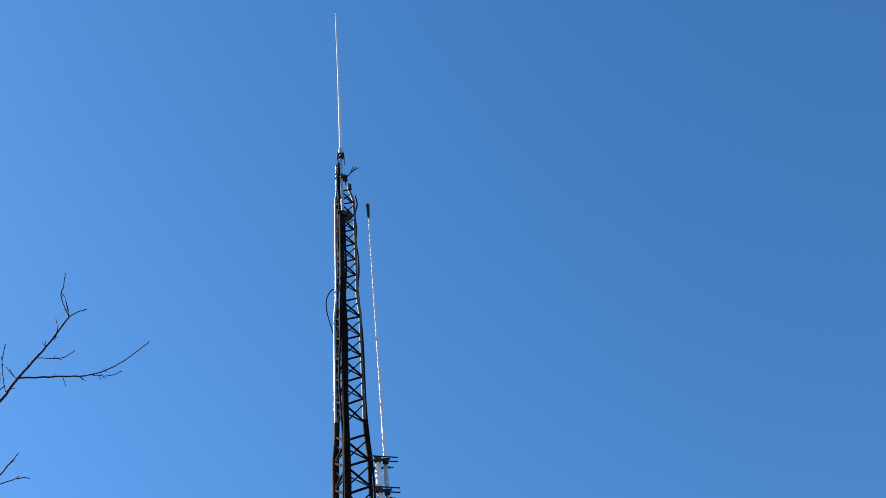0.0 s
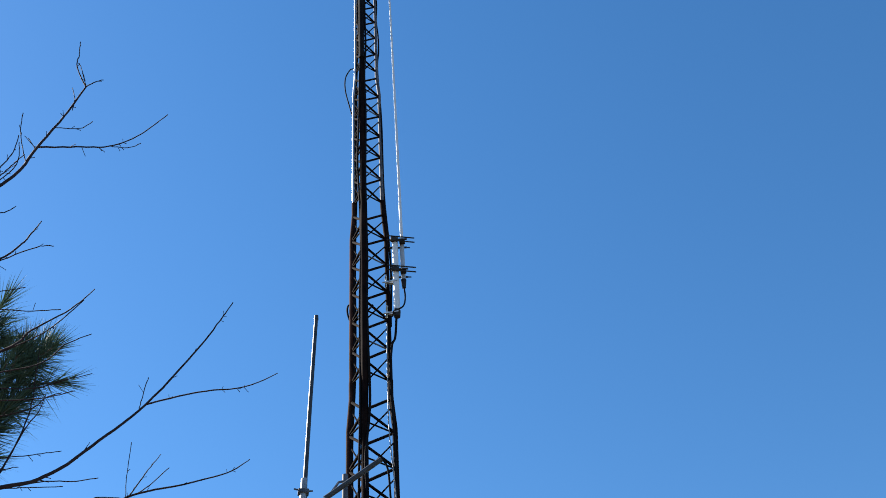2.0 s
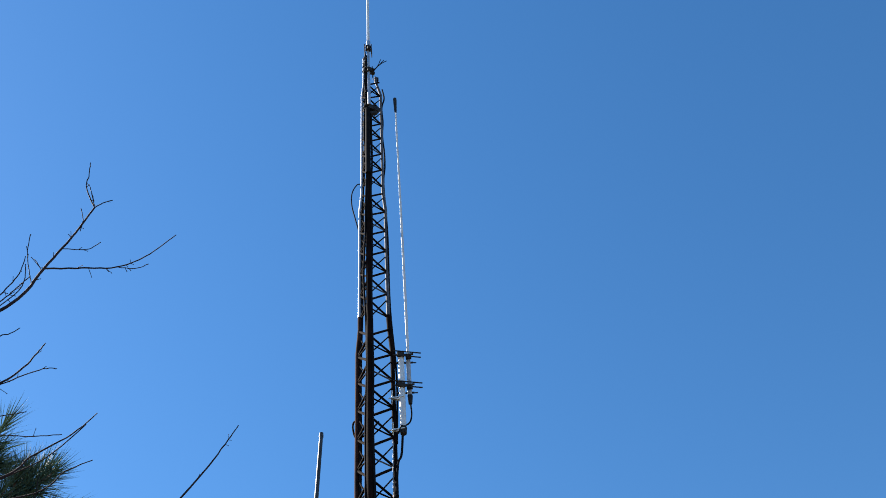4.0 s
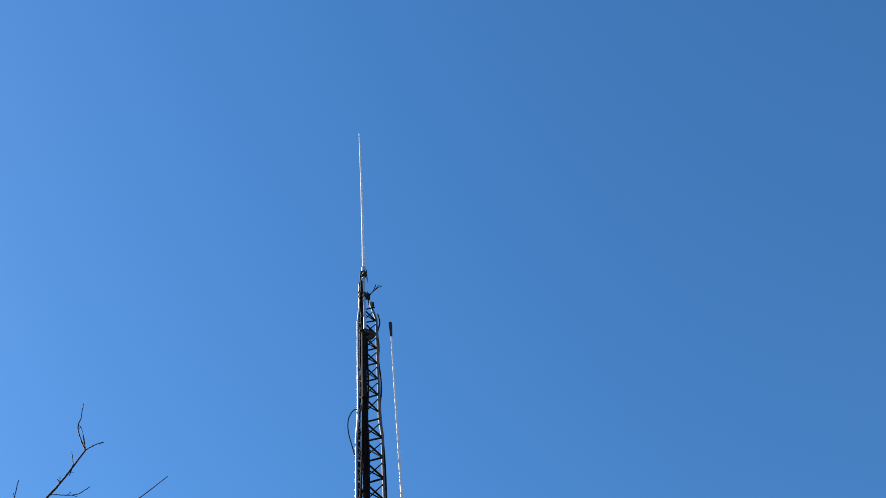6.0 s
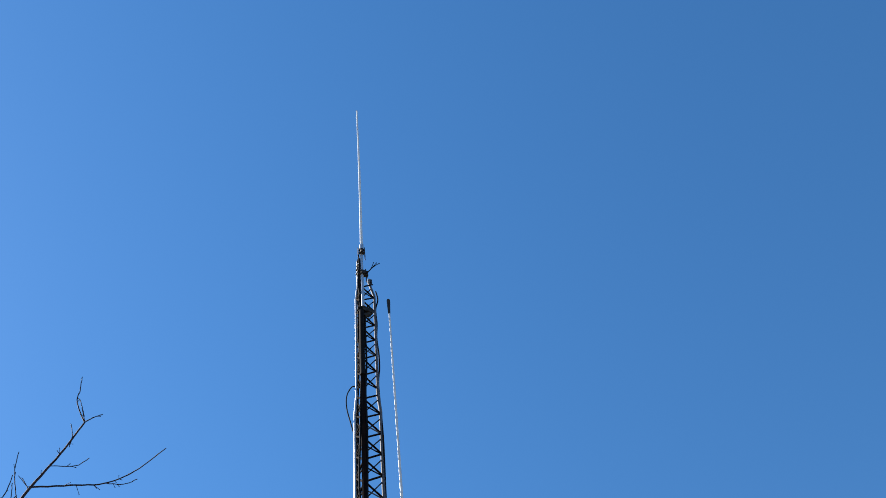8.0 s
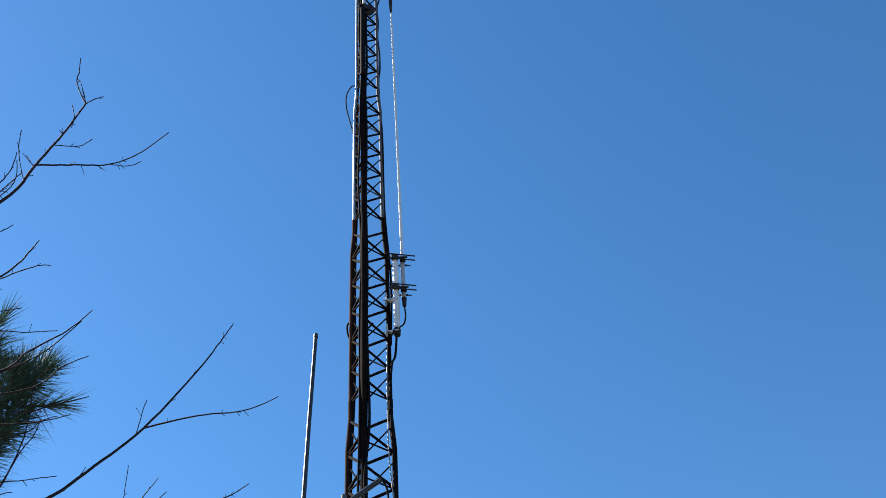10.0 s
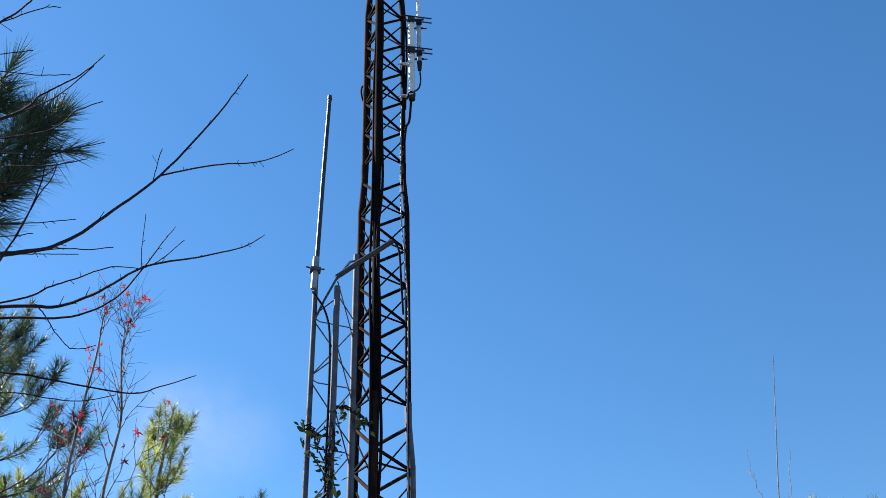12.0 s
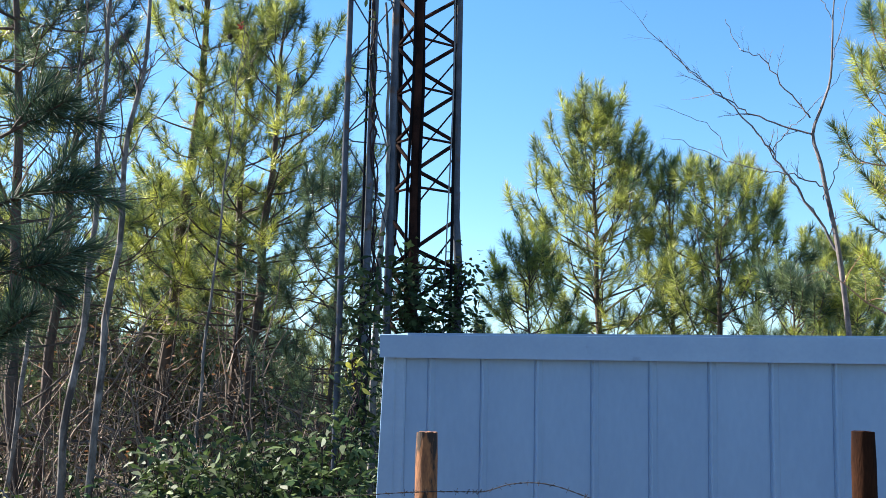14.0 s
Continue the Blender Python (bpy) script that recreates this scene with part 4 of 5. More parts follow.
    put([(-1.6, 2.74, 3.72), (-1.3, 2.9, 3.88), (-1.15, 3, 3.95), (-1.05, 3, 3.98), (-0.95, 3, 4.01)], 0.0032, 0.0015, 27, 6)
    put([(-1.3, 2.95, 3.78), (-1.14, 3, 3.86), (-1.09, 3, 3.91), (-1.04, 3, 3.93)], 0.0026, 0.0015, 28, 6)
    put([(-1.5, 2.97, 3.2), (-1.28, 3.03, 3.45), (-1.21, 3.05, 3.61), (-1.17, 3.05, 3.75), (-1.15, 3.05, 3.9), (-1.16, 3.05, 4.03), (-1.17, 3.05, 4.16)], 0.0045, 0.0016, 29, 14)
    put([(-1.24, 3.04, 3.54), (-1.2, 3.05, 3.64), (-1.15, 3.05, 3.82), (-1.12, 3.05, 3.89), (-1.11, 3.05, 3.96)], 0.0032, 0.0015, 30, 8)
    put([(-1.4, 3.03, 3.69), (-1.21, 3.1, 3.74), (-1.11, 3.1, 3.75), (-1.03, 3.1, 3.76)], 0.0026, 0.0015, 41, 6)
    put([(-1.4, 3.03, 3.58), (-1.19, 3.1, 3.62), (-1.1, 3.1, 3.62), (-1, 3.1, 3.62)], 0.0024, 0.0015, 42, 6)
    put([(-1.4, 3.03, 3.64), (-1.22, 3.1, 3.69), (-1.18, 3.1, 3.7), (-1.16, 3.1, 3.7)], 0.0024, 0.0015, 43, 4)


build_near_tree()


def build_second_near_tree():
    x, y = -3.6, 4.3
    tree = base("bare_tree", "leafless tree with long arching dark limbs and buds", "tree", (x, y, ground_height(x, y)))
    trunk = [Vector((x, y, -0.5)), Vector((x + 0.03, y, 1.5)), Vector((x - 0.02, y - 0.02, 3.2)), Vector((x, y, 4.8))]
    under(tree, part("trunk", add_tube(geo(), spline(trunk, 4), [0.07 - 0.055 * i / 12 for i in range(13)], 10), DARK_TWIG))
    put = lambda pts, a, b, seed, buds=8, twigs=0: limb(tree, pts, a, b, seed, DARK_TWIG, buds, twigs)
    put([(-3.6, 4.3, 2.9), (-2.6, 3.95, 3.5), (-1.8, 3.7, 3.72), (-1.39, 3.67, 3.75), (-1.24, 3.72, 3.78), (-1.11, 3.76, 3.87), (-0.96, 3.8, 4.01), (-0.76, 3.85, 4.09), (-0.59, 3.88, 4.16), (-0.5, 3.89, 4.23)], 0.0112, 0.0018, 31, 26)
    put([(-2.3, 3.85, 3.6), (-1.7, 3.68, 3.68), (-1.38, 3.67, 3.7), (-1.19, 3.73, 3.74), (-1.05, 3.78, 3.85), (-0.96, 3.8, 4.01), (-0.9, 3.81, 4.14), (-0.86, 3.82, 4.22)], 0.008, 0.0014, 32, 18)
    put([(-1.9, 3.72, 3.7), (-1.39, 3.66, 3.77), (-1.29, 3.7, 3.85), (-1.2, 3.73, 3.91), (-1.08, 3.77, 3.99), (-0.97, 3.8, 4.0)], 0.006, 0.0018, 33, 14)
    put([(-0.97, 3.8, 4.0), (-0.98, 3.8, 4.1), (-0.985, 3.8, 4.27)], 0.0022, 0.0017, 34, 2)
    put([(-0.97, 3.8, 4.0), (-0.9, 3.82, 4.06), (-0.82, 3.83, 4.16)], 0.003, 0.0017, 35, 4)
    put([(-3.6, 4.3, 2.4), (-2.4, 3.85, 3.2), (-1.8, 3.7, 3.5), (-1.37, 3.71, 3.49), (-1.24, 3.76, 3.49), (-0.98, 3.9, 3.5), (-0.87, 3.95, 3.55), (-0.74, 3.99, 3.62)], 0.0068, 0.0018, 36, 16)
    put([(-1.5, 3.7, 3.4), (-1.34, 3.73, 3.42), (-1.15, 3.8, 3.42), (-1.0, 3.83, 3.46)], 0.003, 0.0017, 37, 8)
    put([(-1.33, 3.72, 3.79), (-1.29, 3.75, 3.75), (-1.25, 3.76, 3.69), (-1.19, 3.78, 3.63)], 0.003, 0.0017, 38, 6)
    put([(-1.19, 3.78, 3.63), (-1.14, 3.8, 3.64), (-1.1, 3.81, 3.66)], 0.0025, 0.0017, 39, 3)


build_second_near_tree()


def build_near_pine():
    """A pine close by: only its outer boughs come into view."""
    x, y = -3.1, 3.9
    rng = np.random.default_rng(77)
    tree = base("pine_tree", "near pine with dark long-needled boughs", "pine tree", (x, y, ground_height(x, y)), "pine trees")
    trunk = [Vector((x, y, -0.5)), Vector((x, y, 2.5)), Vector((x + 0.02, y, 5.2))]
    under(tree, part("trunk", add_tube(geo(), spline(trunk, 4), [0.09 - 0.07 * i / 8 for i in range(9)], 10), PINE_BARK))
    boughs = [[(x, y, 2.9), (-2.2, 3.4, 3.3), (-1.6, 3.15, 3.7), (-1.34, 3.14, 4.02), (-1.2, 3.19, 4.27)],
              [(x, y, 2.7), (-2.3, 3.4, 3.0), (-1.7, 3.2, 3.45), (-1.42, 3.15, 3.78), (-1.26, 3.18, 4.02)],
              [(x, y, 3.2), (-2.2, 3.5, 3.7), (-1.7, 3.25, 4.1), (-1.38, 3.14, 4.36)],
              [(x, y, 1.3), (-2.3, 3.9, 1.7), (-1.7, 3.9, 2.0), (-1.18, 3.97, 2.22)],
              [(x, y, 1.1), (-2.3, 3.8, 1.4), (-1.75, 3.85, 1.75), (-1.22, 3.95, 1.92)],
              [(x, y, 1.6), (-2.3, 3.85, 1.9), (-1.8, 3.9, 2.15), (-1.25, 3.93, 2.48)],
              [(x, y, 0.9), (-2.3, 3.8, 1.1), (-1.75, 3.85, 1.4), (-1.35, 3.92, 1.7)]]
    for b, pts in enumerate(boughs):
        bow = spline(pts, 5)
        limbs, tips, ways = geo(), [], []
        add_tube(limbs, bow, [0.02 * (1 - 0.8 * i / (len(bow) - 1)) for i in range(len(bow))], 6)
        tips.append(bow[-1]), ways.append(bow[-1] - bow[-3])
        for j in range(16):
            i = int(rng.integers(len(bow) // 2, len(bow) - 1))
            p = bow[i]
            way = ((bow[i + 1] - bow[i]).normalized() + any_way(rng) * 0.9 + Vector((0, 0, 0.2))).normalized()
            q = p + way * rng.uniform(0.08, 0.24)
            add_tube(limbs, [p, q], [0.006, 0.004], 5)
            tips.append(q), ways.append(way)
        under(tree, part("bough", limbs, PINE_BARK))
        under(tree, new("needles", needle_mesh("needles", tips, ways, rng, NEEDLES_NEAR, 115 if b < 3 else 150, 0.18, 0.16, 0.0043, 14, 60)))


build_near_pine()


# pale saplings that keep a few red leaves
def star_leaves(name, spots, size, rng, mat):
    """Five-pointed leaves."""
    out = []
    for p in spots:
        a, b = any_way(rng), any_way(rng)
        b = (b - a * a.dot(b)).normalized()
        s = size * rng.uniform(0.75, 1.2)
        droop = a.cross(b) * s * 0.25
        for k in range(5):
            t0 = radians(-110 + 55 * k)
            tip = p + (a * math.cos(t0) + b * math.sin(t0)) * s + droop
            l, r = (p + (a * math.cos(t0 + d) + b * math.sin(t0 + d)) * s * 0.33 for d in (0.5, -0.5))
            out.append([p, l, tip, r])
    return pieces(name, np.array(out), mat)


def sapling(label, trunk, girth, seed, limbs=14, leaves=10, first=2.2):
    rng = np.random.default_rng(seed)
    x, y = trunk[0][0], trunk[0][1]
    tree = base("sapling", label, "tree", (x, y, ground_height(x, y)), "bare saplings")
    line = [p + Vector((noise.noise((p.z * 1.3, seed, 0)), noise.noise((p.z * 1.3, seed, 5)), 0)) * 0.06 for p in spline(trunk, 9)]
    n = len(line) - 1
    under(tree, part("trunk", add_tube(geo(), line, [girth * (1 - 0.88 * i / n) ** 1.3 * (1 + 0.22 * noise.noise((i * 0.9, seed, 2))) for i in range(n + 1)], 9), PALE_BARK))
    ends = []
    for k in range(limbs):
        g = geo()
        i = int(rng.integers(2, n))
        if line[i].z < first:
            continue
        a = rng.uniform(0, 2 * math.pi)
        far = rng.uniform(0.5, 1.7) * (1.15 - 0.98 * i / n)
        way = Vector((math.cos(a) * 0.5, math.sin(a) * 0.5, rng.uniform(0.6, 1.4))).normalized()
        bow = wavy(line[i], line[i] + way * far, rng, 0.05, 6, 0.15)
        r = girth * (1 - 0.88 * i / n) * 0.26 + 0.0024
        add_tube(g, bow, [r * (1 - 0.75 * j / 6) for j in range(7)], 5)
        ends.append(bow[-1])
        for j in range(4):
            p = bow[int(rng.integers(2, 6))]
            q = p + (way + any_way(rng) * 0.7).normalized() * rng.uniform(0.15, 0.4)
            add_tube(g, wavy(p, q, rng, 0.06, 3), [r * 0.45, r * 0.4, r * 0.3, r * 0.2], 4)
            ends.append(q)
        under(tree, part("limb", g, SAPLING_TWIG))
    ends = [p for p in ends if p.z > 5.4] + [line[-1], line[-3]]
    chosen = [ends[int(i)] + any_way(rng) * 0.05 for i in rng.integers(0, len(ends), leaves)]
    under(tree, new("leaves", star_leaves("leaves", chosen, 0.05, rng, RED_LEAF)))
    return tagged(tree.children[-1], "few red star-shaped leaves")


PALE = "slender pale-barked sapling holding a few red leaves"
sapling(PALE, [(-3.1, 9.64, -0.55), (-3.05, 9.66, 0.86), (-2.91, 9.7, 2.84), (-2.9, 9.71, 4.92), (-2.8, 9.68, 6.75), (-2.76, 9.68, 7.15)], 0.045, 51, 50, 30)
sapling(PALE, [(-2.72, 9.24, -0.55), (-2.69, 9.25, 0.57), (-2.56, 9.29, 3.13), (-2.42, 9.33, 4.79), (-2.4, 9.25, 6.3), (-2.36, 9.25, 6.85)], 0.042, 52, 50, 24)
sapling("thin bare sapling in the wood", [(-3.75, 10.2, -0.55), (-3.6, 10.2, 2.0), (-3.3, 10.25, 4.5), (-3.25, 10.25, 6.4)], 0.03, 53, 14, 6)
sapling("thin bare sapling in the wood", [(-2.2, 10.6, -0.55), (-2.05, 10.6, 2.0), (-1.9, 10.65, 4.0), (-1.85, 10.65, 5.2)], 0.022, 54, 12, 3)


def build_right_bare_tree():
    tree = base("bare_tree", "leafless grey-brown tree with zigzag twigs among the pines", "tree", (4.5, 11.3, -0.5))
    trunk = spline([(4.55, 11.3, -0.55), (4.5, 11.32, 1.2), (4.45, 11.33, 2.14), (4.37, 11.36, 3.02), (4.28, 11.4, 3.59), (4.23, 11.42, 3.92), (4.16, 11.44, 4.24), (4.26, 11.4, 4.56), (4.34, 11.37, 4.84), (4.37, 11.36, 5.3), (4.39, 11.35, 5.68), (4.5, 11.25, 6.6), (4.6, 11.16, 7.42)], 3)
    n = len(trunk) - 1
    under(tree, part("trunk", add_tube(geo(), trunk, [0.032 * (1 - i / n) ** 1.1 + 0.003 for i in range(n + 1)], 9), BARE_BARK))
    put = lambda pts, a, b, seed, buds=10, twigs=3: limb(tree, pts, a * 0.85, b * 0.75, seed, BARE_BARK, buds, twigs * 2, wiggle=0.02)
    put([(4.14, 11.45, 4.42), (3.95, 11.51, 4.68), (3.68, 11.6, 5.11), (3.44, 11.67, 5.25), (3.31, 11.71, 5.59)], 0.012, 0.004, 61, 14, 4)
    put([(4.15, 11.44, 4.24), (3.7, 11.6, 4.42), (3.39, 11.69, 4.61), (3.08, 11.77, 4.88), (2.77, 11.85, 5.2), (2.4, 11.93, 5.63)], 0.014, 0.004, 62, 18, 5)
    put([(4.38, 11.36, 2.94), (4.07, 11.47, 3.52), (3.84, 11.55, 3.91), (3.69, 11.6, 4.16), (3.43, 11.68, 4.52), (3.16, 11.75, 4.79), (2.92, 11.81, 5.02), (2.6, 11.89, 5.43)], 0.02, 0.004, 63, 20, 6)
    put([(4.25, 11.41, 3.67), (3.96, 11.51, 3.81), (3.54, 11.65, 3.89), (3.23, 11.73, 4.01), (2.8, 11.84, 4.24)], 0.011, 0.004, 64, 12, 4)
    put([(3.31, 11.71, 4.02), (3.16, 11.75, 4.36), (2.71, 11.86, 4.59)], 0.0065, 0.003, 65, 8, 2)
    put([(3.74, 11.58, 4.07), (3.91, 11.53, 4.28), (4.08, 11.47, 4.45), (4.27, 11.4, 4.66), (4.47, 11.32, 4.92)], 0.0085, 0.003, 66, 8, 2)
    put([(4.25, 11.41, 3.52), (4.36, 11.36, 3.82), (4.46, 11.33, 4.18), (4.46, 11.33, 4.49)], 0.009, 0.003, 67, 8, 2)
    put([(4.35, 11.37, 5.0), (4.5, 11.34, 5.6), (4.62, 11.3, 6.3)], 0.007, 0.003, 68, 8, 3)
    put([(4.36, 11.36, 5.5), (4.2, 11.4, 5.9), (4.15, 11.4, 6.3)], 0.006, 0.003, 69, 6, 2)


build_right_bare_tree()


# evergreen shrubs and vines
def shrub(label, at, wide, high, count, size, seed, mat=BROAD_LEAF, name="shrub", low=None):
    rng = np.random.default_rng(seed)
    x, y = at
    foot = ground_height(x, y) - 0.03 if low is None else low
    ob = base(name, label, "shrub", (x, y, foot), "shrubs")
    spots = []
    stems = max(6, count // 90)
    for k in range(stems):
        a, far = rng.uniform(0, 2 * math.pi), rng.uniform(0.1, 1) * wide
        end = Vector((x + math.cos(a) * far, y + math.sin(a) * far, foot + high * rng.uniform(0.5, 1.0) * (1.1 - 0.3 * far / wide)))
        bow = wavy((x + rng.normal() * 0.08, y + rng.normal() * 0.08, foot), end, rng, 0.08, 6)
        under(ob, part("stem", add_tube(geo(), bow, [0.011 * (1 - 0.8 * i / 6) for i in range(7)], 4), DARK_TWIG))
        for j in range(count // stems):
            t = rng.uniform(0.25, 1) * 6
            i = min(int(t), 5)
            p = bow[i].lerp(bow[i + 1], t - i)
            spots.append(p + any_way(rng) * rng.uniform(0.02, 0.22))
    tagged(under(ob, new("leaves", leaf_mesh("leaves", spots, size, rng, mat))), kind="stuff")
    return ob


GREEN = "dense evergreen shrub with dark glossy leaves"
for i, (x, y, wide, high, count) in enumerate([(-0.55, 7.7, 0.45, 1.95, 1700), (-1.1, 8.0, 0.6, 2.0, 2200), (-1.75, 8.1, 0.6, 1.75, 1800), (-2.3, 8.4, 0.6, 1.6, 1300), (-0.9, 9.3, 0.7, 2.0, 1300), (-1.6, 9.6, 0.7, 1.9, 1200), (-3.0, 9.0, 0.6, 1.3, 800), (-1.3, 11.0, 0.9, 2.2, 1400)]):
    shrub(GREEN, (x, y), wide, high, count, 0.095, 100 + i, VINE_LEAF if i % 3 == 1 else BROAD_LEAF)
for i, (x, y, wide, high, count) in enumerate([(-4.5, 9.9, 0.6, 2.5, 800), (-5.1, 11.2, 0.8, 2.8, 900)]):
    shrub("shrub keeping dry brown autumn leaves", (x, y), wide, high, count, 0.08, 140 + i, BROWN_LEAF)


for i, (x, y, wide, high, count) in enumerate([(-3.7, 9.6, 0.5, 1.2, 500), (-3.2, 10.6, 0.6, 1.5, 600), (-2.5, 10.9, 0.6, 1.6, 600), (-4.3, 11.8, 0.7, 1.8, 600), (-1.9, 11.6, 0.6, 1.7, 600)]):
    shrub("low straggling shrub with dull green leaves", (x, y), wide, high, count, 0.09, 120 + i, VINE_LEAF if i % 2 else OLIVE_LEAF)


for i, (x, y, wide, high, count) in enumerate([(-7.6, 15.5, 1.3, 3.4, 1500), (-6.2, 17.0, 1.4, 3.8, 1700), (-4.9, 16.2, 1.3, 3.5, 1500), (-3.7, 17.4, 1.4, 3.6, 1700), (-2.6, 17.0, 1.2, 3.2, 1400)]):
    shrub("tall thicket of dull olive leaves deep in the wood", (x, y), wide, high, count, 0.13, 160 + i, OLIVE_LEAF)
for i, (x, y, wide, high, count) in enumerate([(-5.0, 10.4, 0.5, 2.3, 600), (-5.6, 12.4, 0.7, 2.9, 700)]):
    shrub("shrub keeping dry brown autumn leaves", (x, y), wide, high, count, 0.07, 170 + i, BROWN_LEAF)


def vine(label, points, count, spread, size, seed, mat=VINE_LEAF, first=0.0):
    rng = np.random.default_rng(seed)
    line = spline(points, 8)
    ob = base("vine", label, "vine", line[0], "vines")
    for k in range(3):
        under(ob, part("stem", add_tube(geo(), [p + any_way(rng) * spread * 0.25 for p in line], 0.007, 5), DARK_TWIG))
    spots = []
    for k in range(count):
        i = int(rng.integers(int(first * len(line)), len(line)))
        spots.append(line[i] + any_way(rng) * rng.uniform(0.1, 1) * spread)
    tagged(under(ob, new("leaves", leaf_mesh("leaves", spots, size, rng, mat, 0.2))), kind="stuff")
    return ob


vine("leafy vine tangled thickly round the tower foot", [(0.0, 8.85, -0.5), (-0.1, 8.8, 0.8), (0.05, 8.8, 1.6), (-0.05, 8.8, 2.0), (-0.1, 8.8, 2.4)], 1700, 0.36, 0.08, 201)
vine("leafy vine tangled round a tower leg above the shed", [(0.3, 9.0, -0.5), (0.3, 8.95, 1.0), (0.25, 8.95, 1.9), (0.33, 9.1, 2.4)], 1500, 0.3, 0.075, 202)
vine("vine with lit yellow-green leaves by the shed corner", [(-0.5, 7.85, -0.5), (-0.52, 7.8, 0.9), (-0.42, 7.72, 1.4), (-0.45, 7.7, 1.68)], 30, 0.11, 0.075, 206, YELLOW_LEAF, 0.75)
vine("leafy vine covering the foot of the short mast", [(-0.5, 8.3, -0.5), (-0.46, 8.2, 0.6), (-0.42, 8.25, 1.5), (-0.4, 8.35, 2.3)], 1100, 0.24, 0.08, 207)
woody = base("vine", "thick pale woody vine trunk beside the mast", "vine", (-0.36, 8.72, -0.5), "vines")
trunk_line = spline([(-0.36, 8.72, -0.52), (-0.35, 8.74, 0.8), (-0.35, 8.75, 1.7), (-0.33, 8.75, 2.43), (-0.315, 8.75, 2.7), (-0.285, 8.75, 3.1), (-0.3, 8.74, 3.9), (-0.33, 8.72, 4.6)], 5)
under(woody, part("trunk", add_tube(geo(), [p + any_way(np.random.default_rng(i)) * 0.008 for i, p in enumerate(trunk_line)], [0.034 - 0.026 * i / len(trunk_line) for i in range(len(trunk_line))], 8), PALE_BARK))
vine("sparse vine climbing the short mast", [(-0.4, 8.5, -0.5), (-0.42, 8.5, 1.2), (-0.36, 8.55, 2.4), (-0.4, 8.5, 3.6), (-0.42, 8.5, 4.6), (-0.4, 8.5, 5.4)], 130, 0.12, 0.08, 203)
vine("leafy vine clump high on the short mast", [(-0.63, 8.6, 5.45), (-0.55, 8.55, 5.3), (-0.45, 8.52, 5.05), (-0.42, 8.5, 4.8)], 60, 0.15, 0.085, 204)
vine("leafy vine sprig bridging mast and tower", [(-0.42, 8.55, 5.55), (-0.32, 8.6, 5.6), (-0.2, 8.7, 5.58), (-0.1, 8.75, 5.5)], 40, 0.09, 0.08, 205)


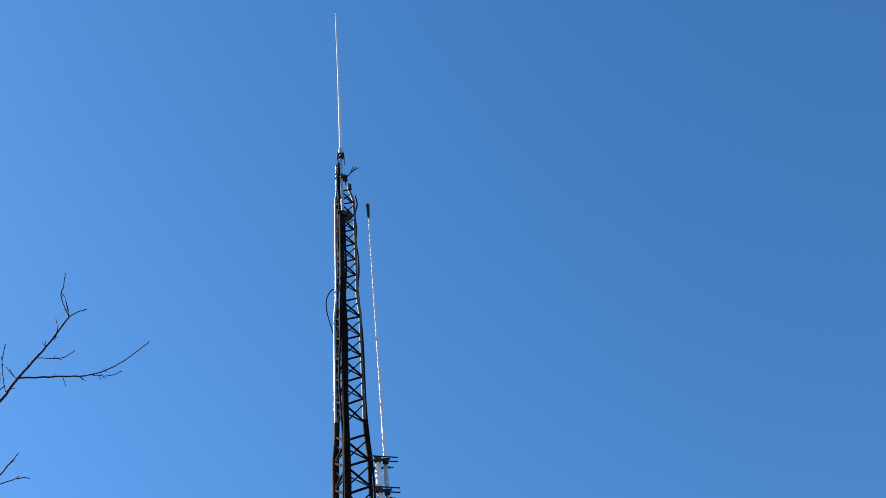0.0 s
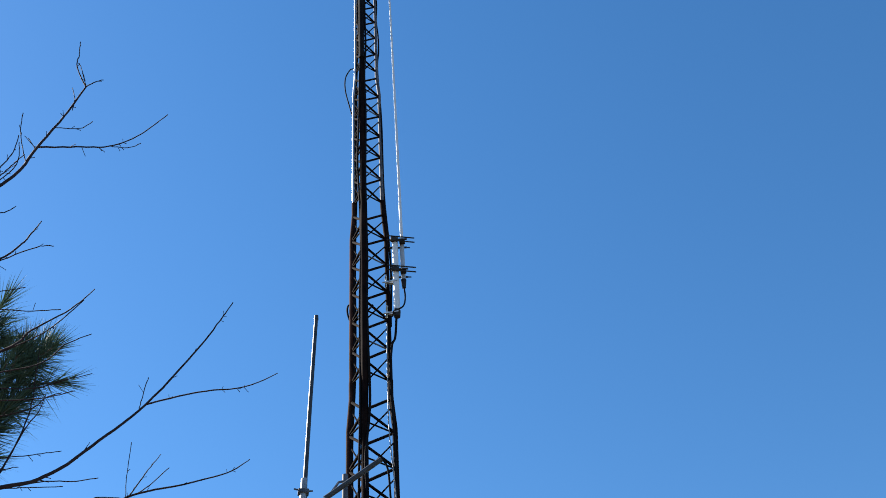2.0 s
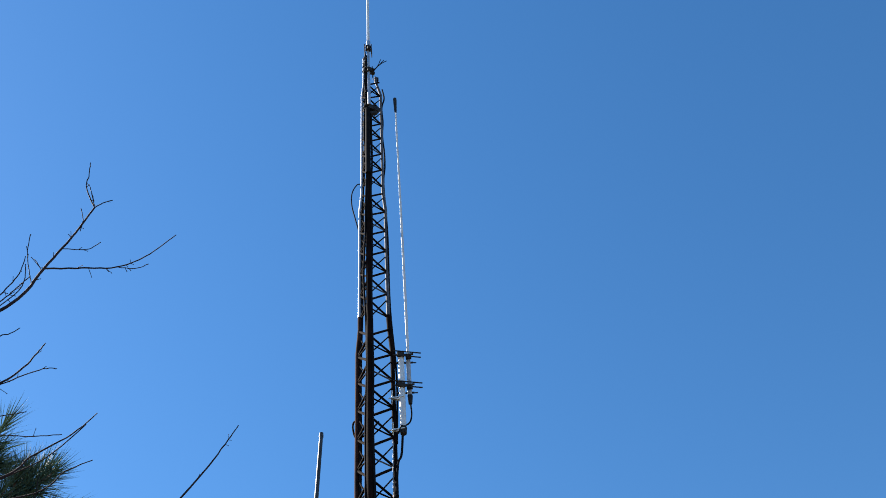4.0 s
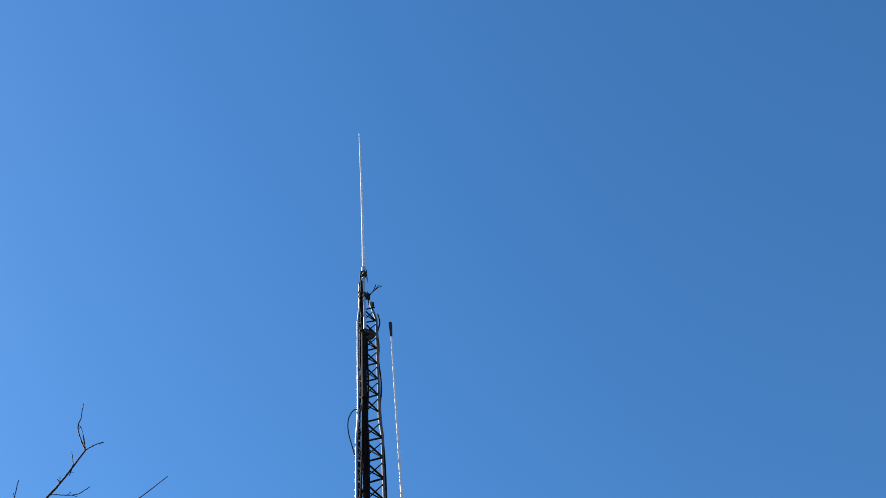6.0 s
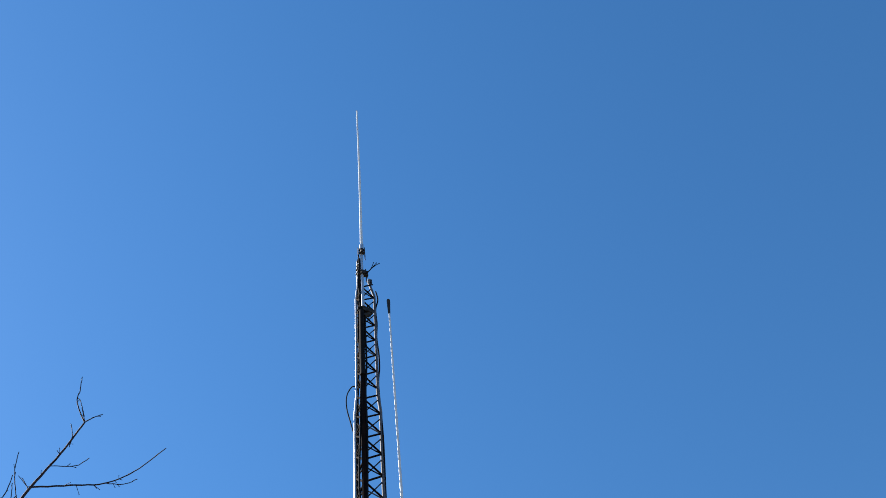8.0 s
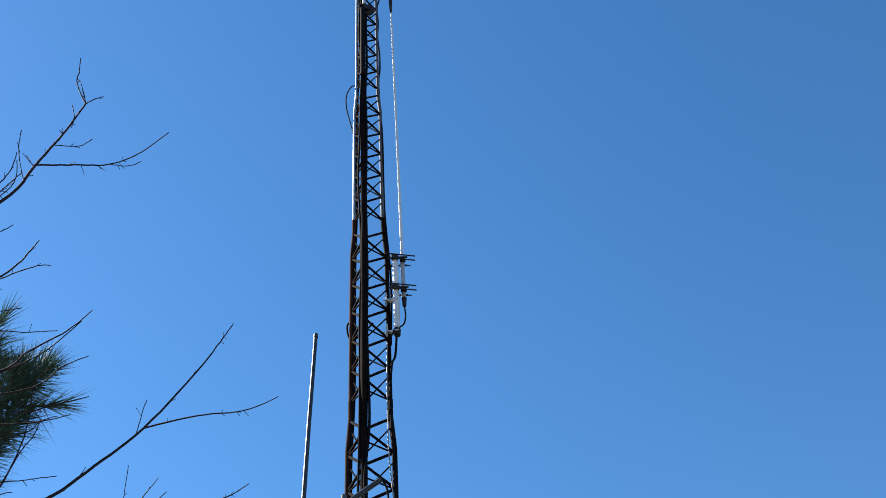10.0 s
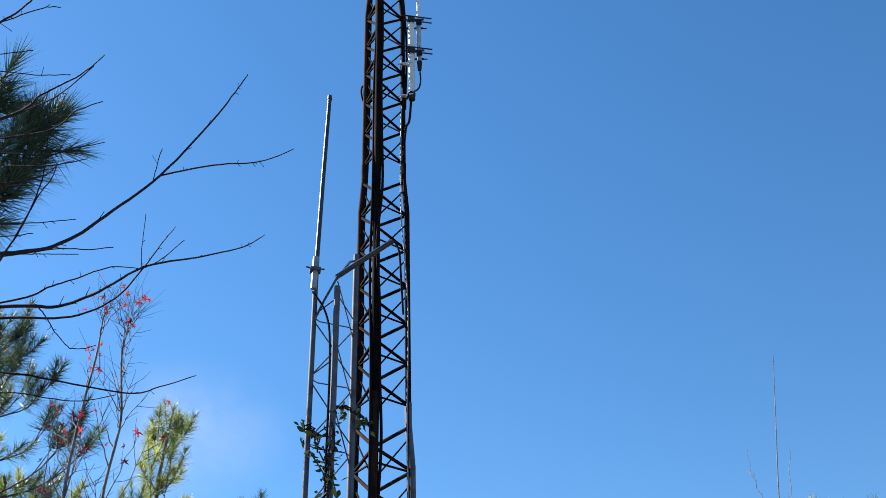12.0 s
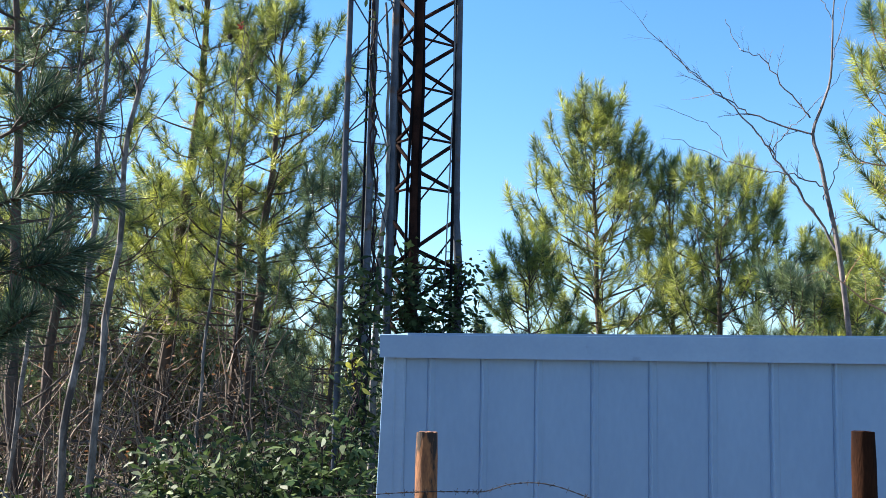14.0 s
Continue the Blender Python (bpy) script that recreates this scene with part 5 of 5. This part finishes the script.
def build_brush():
    """Thin bare stems that fill the wood's floor."""
    rng = np.random.default_rng(300)
    g = geo()
    for k in range(300):
        x, y = rng.uniform(-8, -0.7), rng.uniform(8.6, 17)
        if y > 11.5:
            x = rng.uniform(-10, 0.2)
        foot = Vector((x, y, ground_height(x, y) - 0.03))
        tall = rng.uniform(0.9, 3.2) if y > 13 else rng.uniform(0.7, 2.3)
        end = foot + Vector((rng.normal() * 0.35 * tall, rng.normal() * 0.3 * tall, tall))
        bow = wavy(foot, end, rng, 0.06, 5)
        r = rng.uniform(0.004, 0.011)
        add_tube(g, bow, [r * (1 - 0.7 * i / 5) for i in range(6)], 4, False)
        for j in range(4):
            p = bow[int(rng.integers(2, 6))]
            add_tube(g, wavy(p, p + (any_way(rng) + Vector((0, 0, 0.5))) * 0.5, rng, 0.08, 3), [r * 0.5, r * 0.4, r * 0.3, r * 0.2], 3, False)
    for k in range(110):  # stouter stems and leaning sticks
        x, y = rng.uniform(-6.5, -1.0), rng.uniform(10.5, 16)
        foot = Vector((x, y, ground_height(x, y) - 0.03 + (rng.uniform(0, 0.9) if k % 3 == 0 else 0)))
        lean = rng.normal() * (0.9 if k % 3 == 0 else 0.18)
        tall = rng.uniform(1.4, 3.6)
        end = foot + Vector((lean * tall, rng.normal() * 0.2 * tall, tall / (1 + abs(lean))))
        bow = wavy(foot, end, rng, 0.035, 7)
        r = rng.uniform(0.009, 0.022)
        add_tube(g, bow, [r * (1 - 0.75 * i / 7) for i in range(8)], 5, False)
        for j in range(5):
            p = bow[int(rng.integers(2, 8))]
            add_tube(g, wavy(p, p + (any_way(rng) + Vector((lean * 0.5, 0, 0.5))) * 0.55, rng, 0.08, 3), [r * 0.45, r * 0.4, r * 0.3, r * 0.2], 3, False)
    pale = geo()
    for k in range(46):  # fallen and leaning sticks, sunlight put in by a pale bark colour
        x, y = rng.uniform(-4.6, -1.2), rng.uniform(8.8, 12.0)
        foot = Vector((x, y, ground_height(x, y) + rng.uniform(0, 0.9)))
        way = Vector((rng.normal(), rng.normal() * 0.4, rng.uniform(0.15, 1.1))).normalized()
        bow = wavy(foot, foot + way * rng.uniform(0.5, 1.6), rng, 0.05, 6)
        r = rng.uniform(0.004, 0.009)
        add_tube(pale, bow, [r * (1 - 0.7 * i / 6) for i in range(7)], 5, False)
        for j in range(3):
            p = bow[int(rng.integers(2, 6))]
            add_tube(pale, wavy(p, p + (way + any_way(rng)).normalized() * 0.35, rng, 0.08, 3), [r * 0.5, r * 0.4, r * 0.3, r * 0.2], 4, False)
    tagged(part("sticks", pale, PALE_BARK), "sticks leaning in the undergrowth, pale with sunlight put into the colour", "sticks", kind="stuff")
    tagged(part("brush", g, BRUSH_TWIG), "tangle of thin bare brown stems on the wood floor", "brush", kind="stuff")
    middles = np.stack([rng.uniform(-9, -1.2, 90), rng.uniform(11.5, 20, 90), -0.4 + rng.random(90) * 2.4], 1)
    middles = middles[middles[:, 0] < -1.0 - 0.1 * middles[:, 1]]
    spots = middles[rng.integers(0, len(middles), 2200)] + rng.normal(size=(2200, 3)) * np.array([0.35, 0.35, 0.28])
    spots[:, 2] = np.maximum(spots[:, 2], -0.45)
    tagged(new("dry_leaves", leaf_mesh("dry_leaves", spots, 0.065, rng, BROWN_LEAF, 0.3)), "dry brown leaves clinging to the undergrowth", "leaves", kind="stuff")


build_brush()


def build_far_woods():
    """The wood's further edge, too far off to tell its trees apart."""
    rng = np.random.default_rng(400)
    g, tips, ways = geo(), [], []
    for k in range(330):
        right = k % 5 == 0
        x, y = (rng.uniform(3, 40), rng.uniform(40, 60)) if right else (rng.uniform(-34, 1.5), rng.uniform(22, 46))
        tall = rng.uniform(1.6, 2.6) if right else rng.uniform(1.8, 3.9) * (0.7 if x > -4 else 1)
        foot = Vector((x, y, -0.5))
        add_tube(g, [foot, foot + Vector((rng.normal() * 0.2, 0, tall))], [0.08, 0.02], 5, False)
        for j in range(26):
            f = rng.random() ** 0.8
            p = foot + Vector((rng.normal() * 0.9 * (1.1 - f), rng.normal() * 0.9 * (1.1 - f), tall * f))
            tips.append(p), ways.append(any_way(rng) + Vector((0, 0, 0.6)))
    woods = tagged(part("far_woods", g, PINE_BARK), "distant pine wood with dense lower growth", "woods", kind="stuff")
    tagged(under(woods, new("needles", needle_mesh("needles", tips, ways, rng, NEEDLES_DARK, 30, 0.6, 0.9, 0.03, 14, 74))), kind="stuff")


build_far_woods()
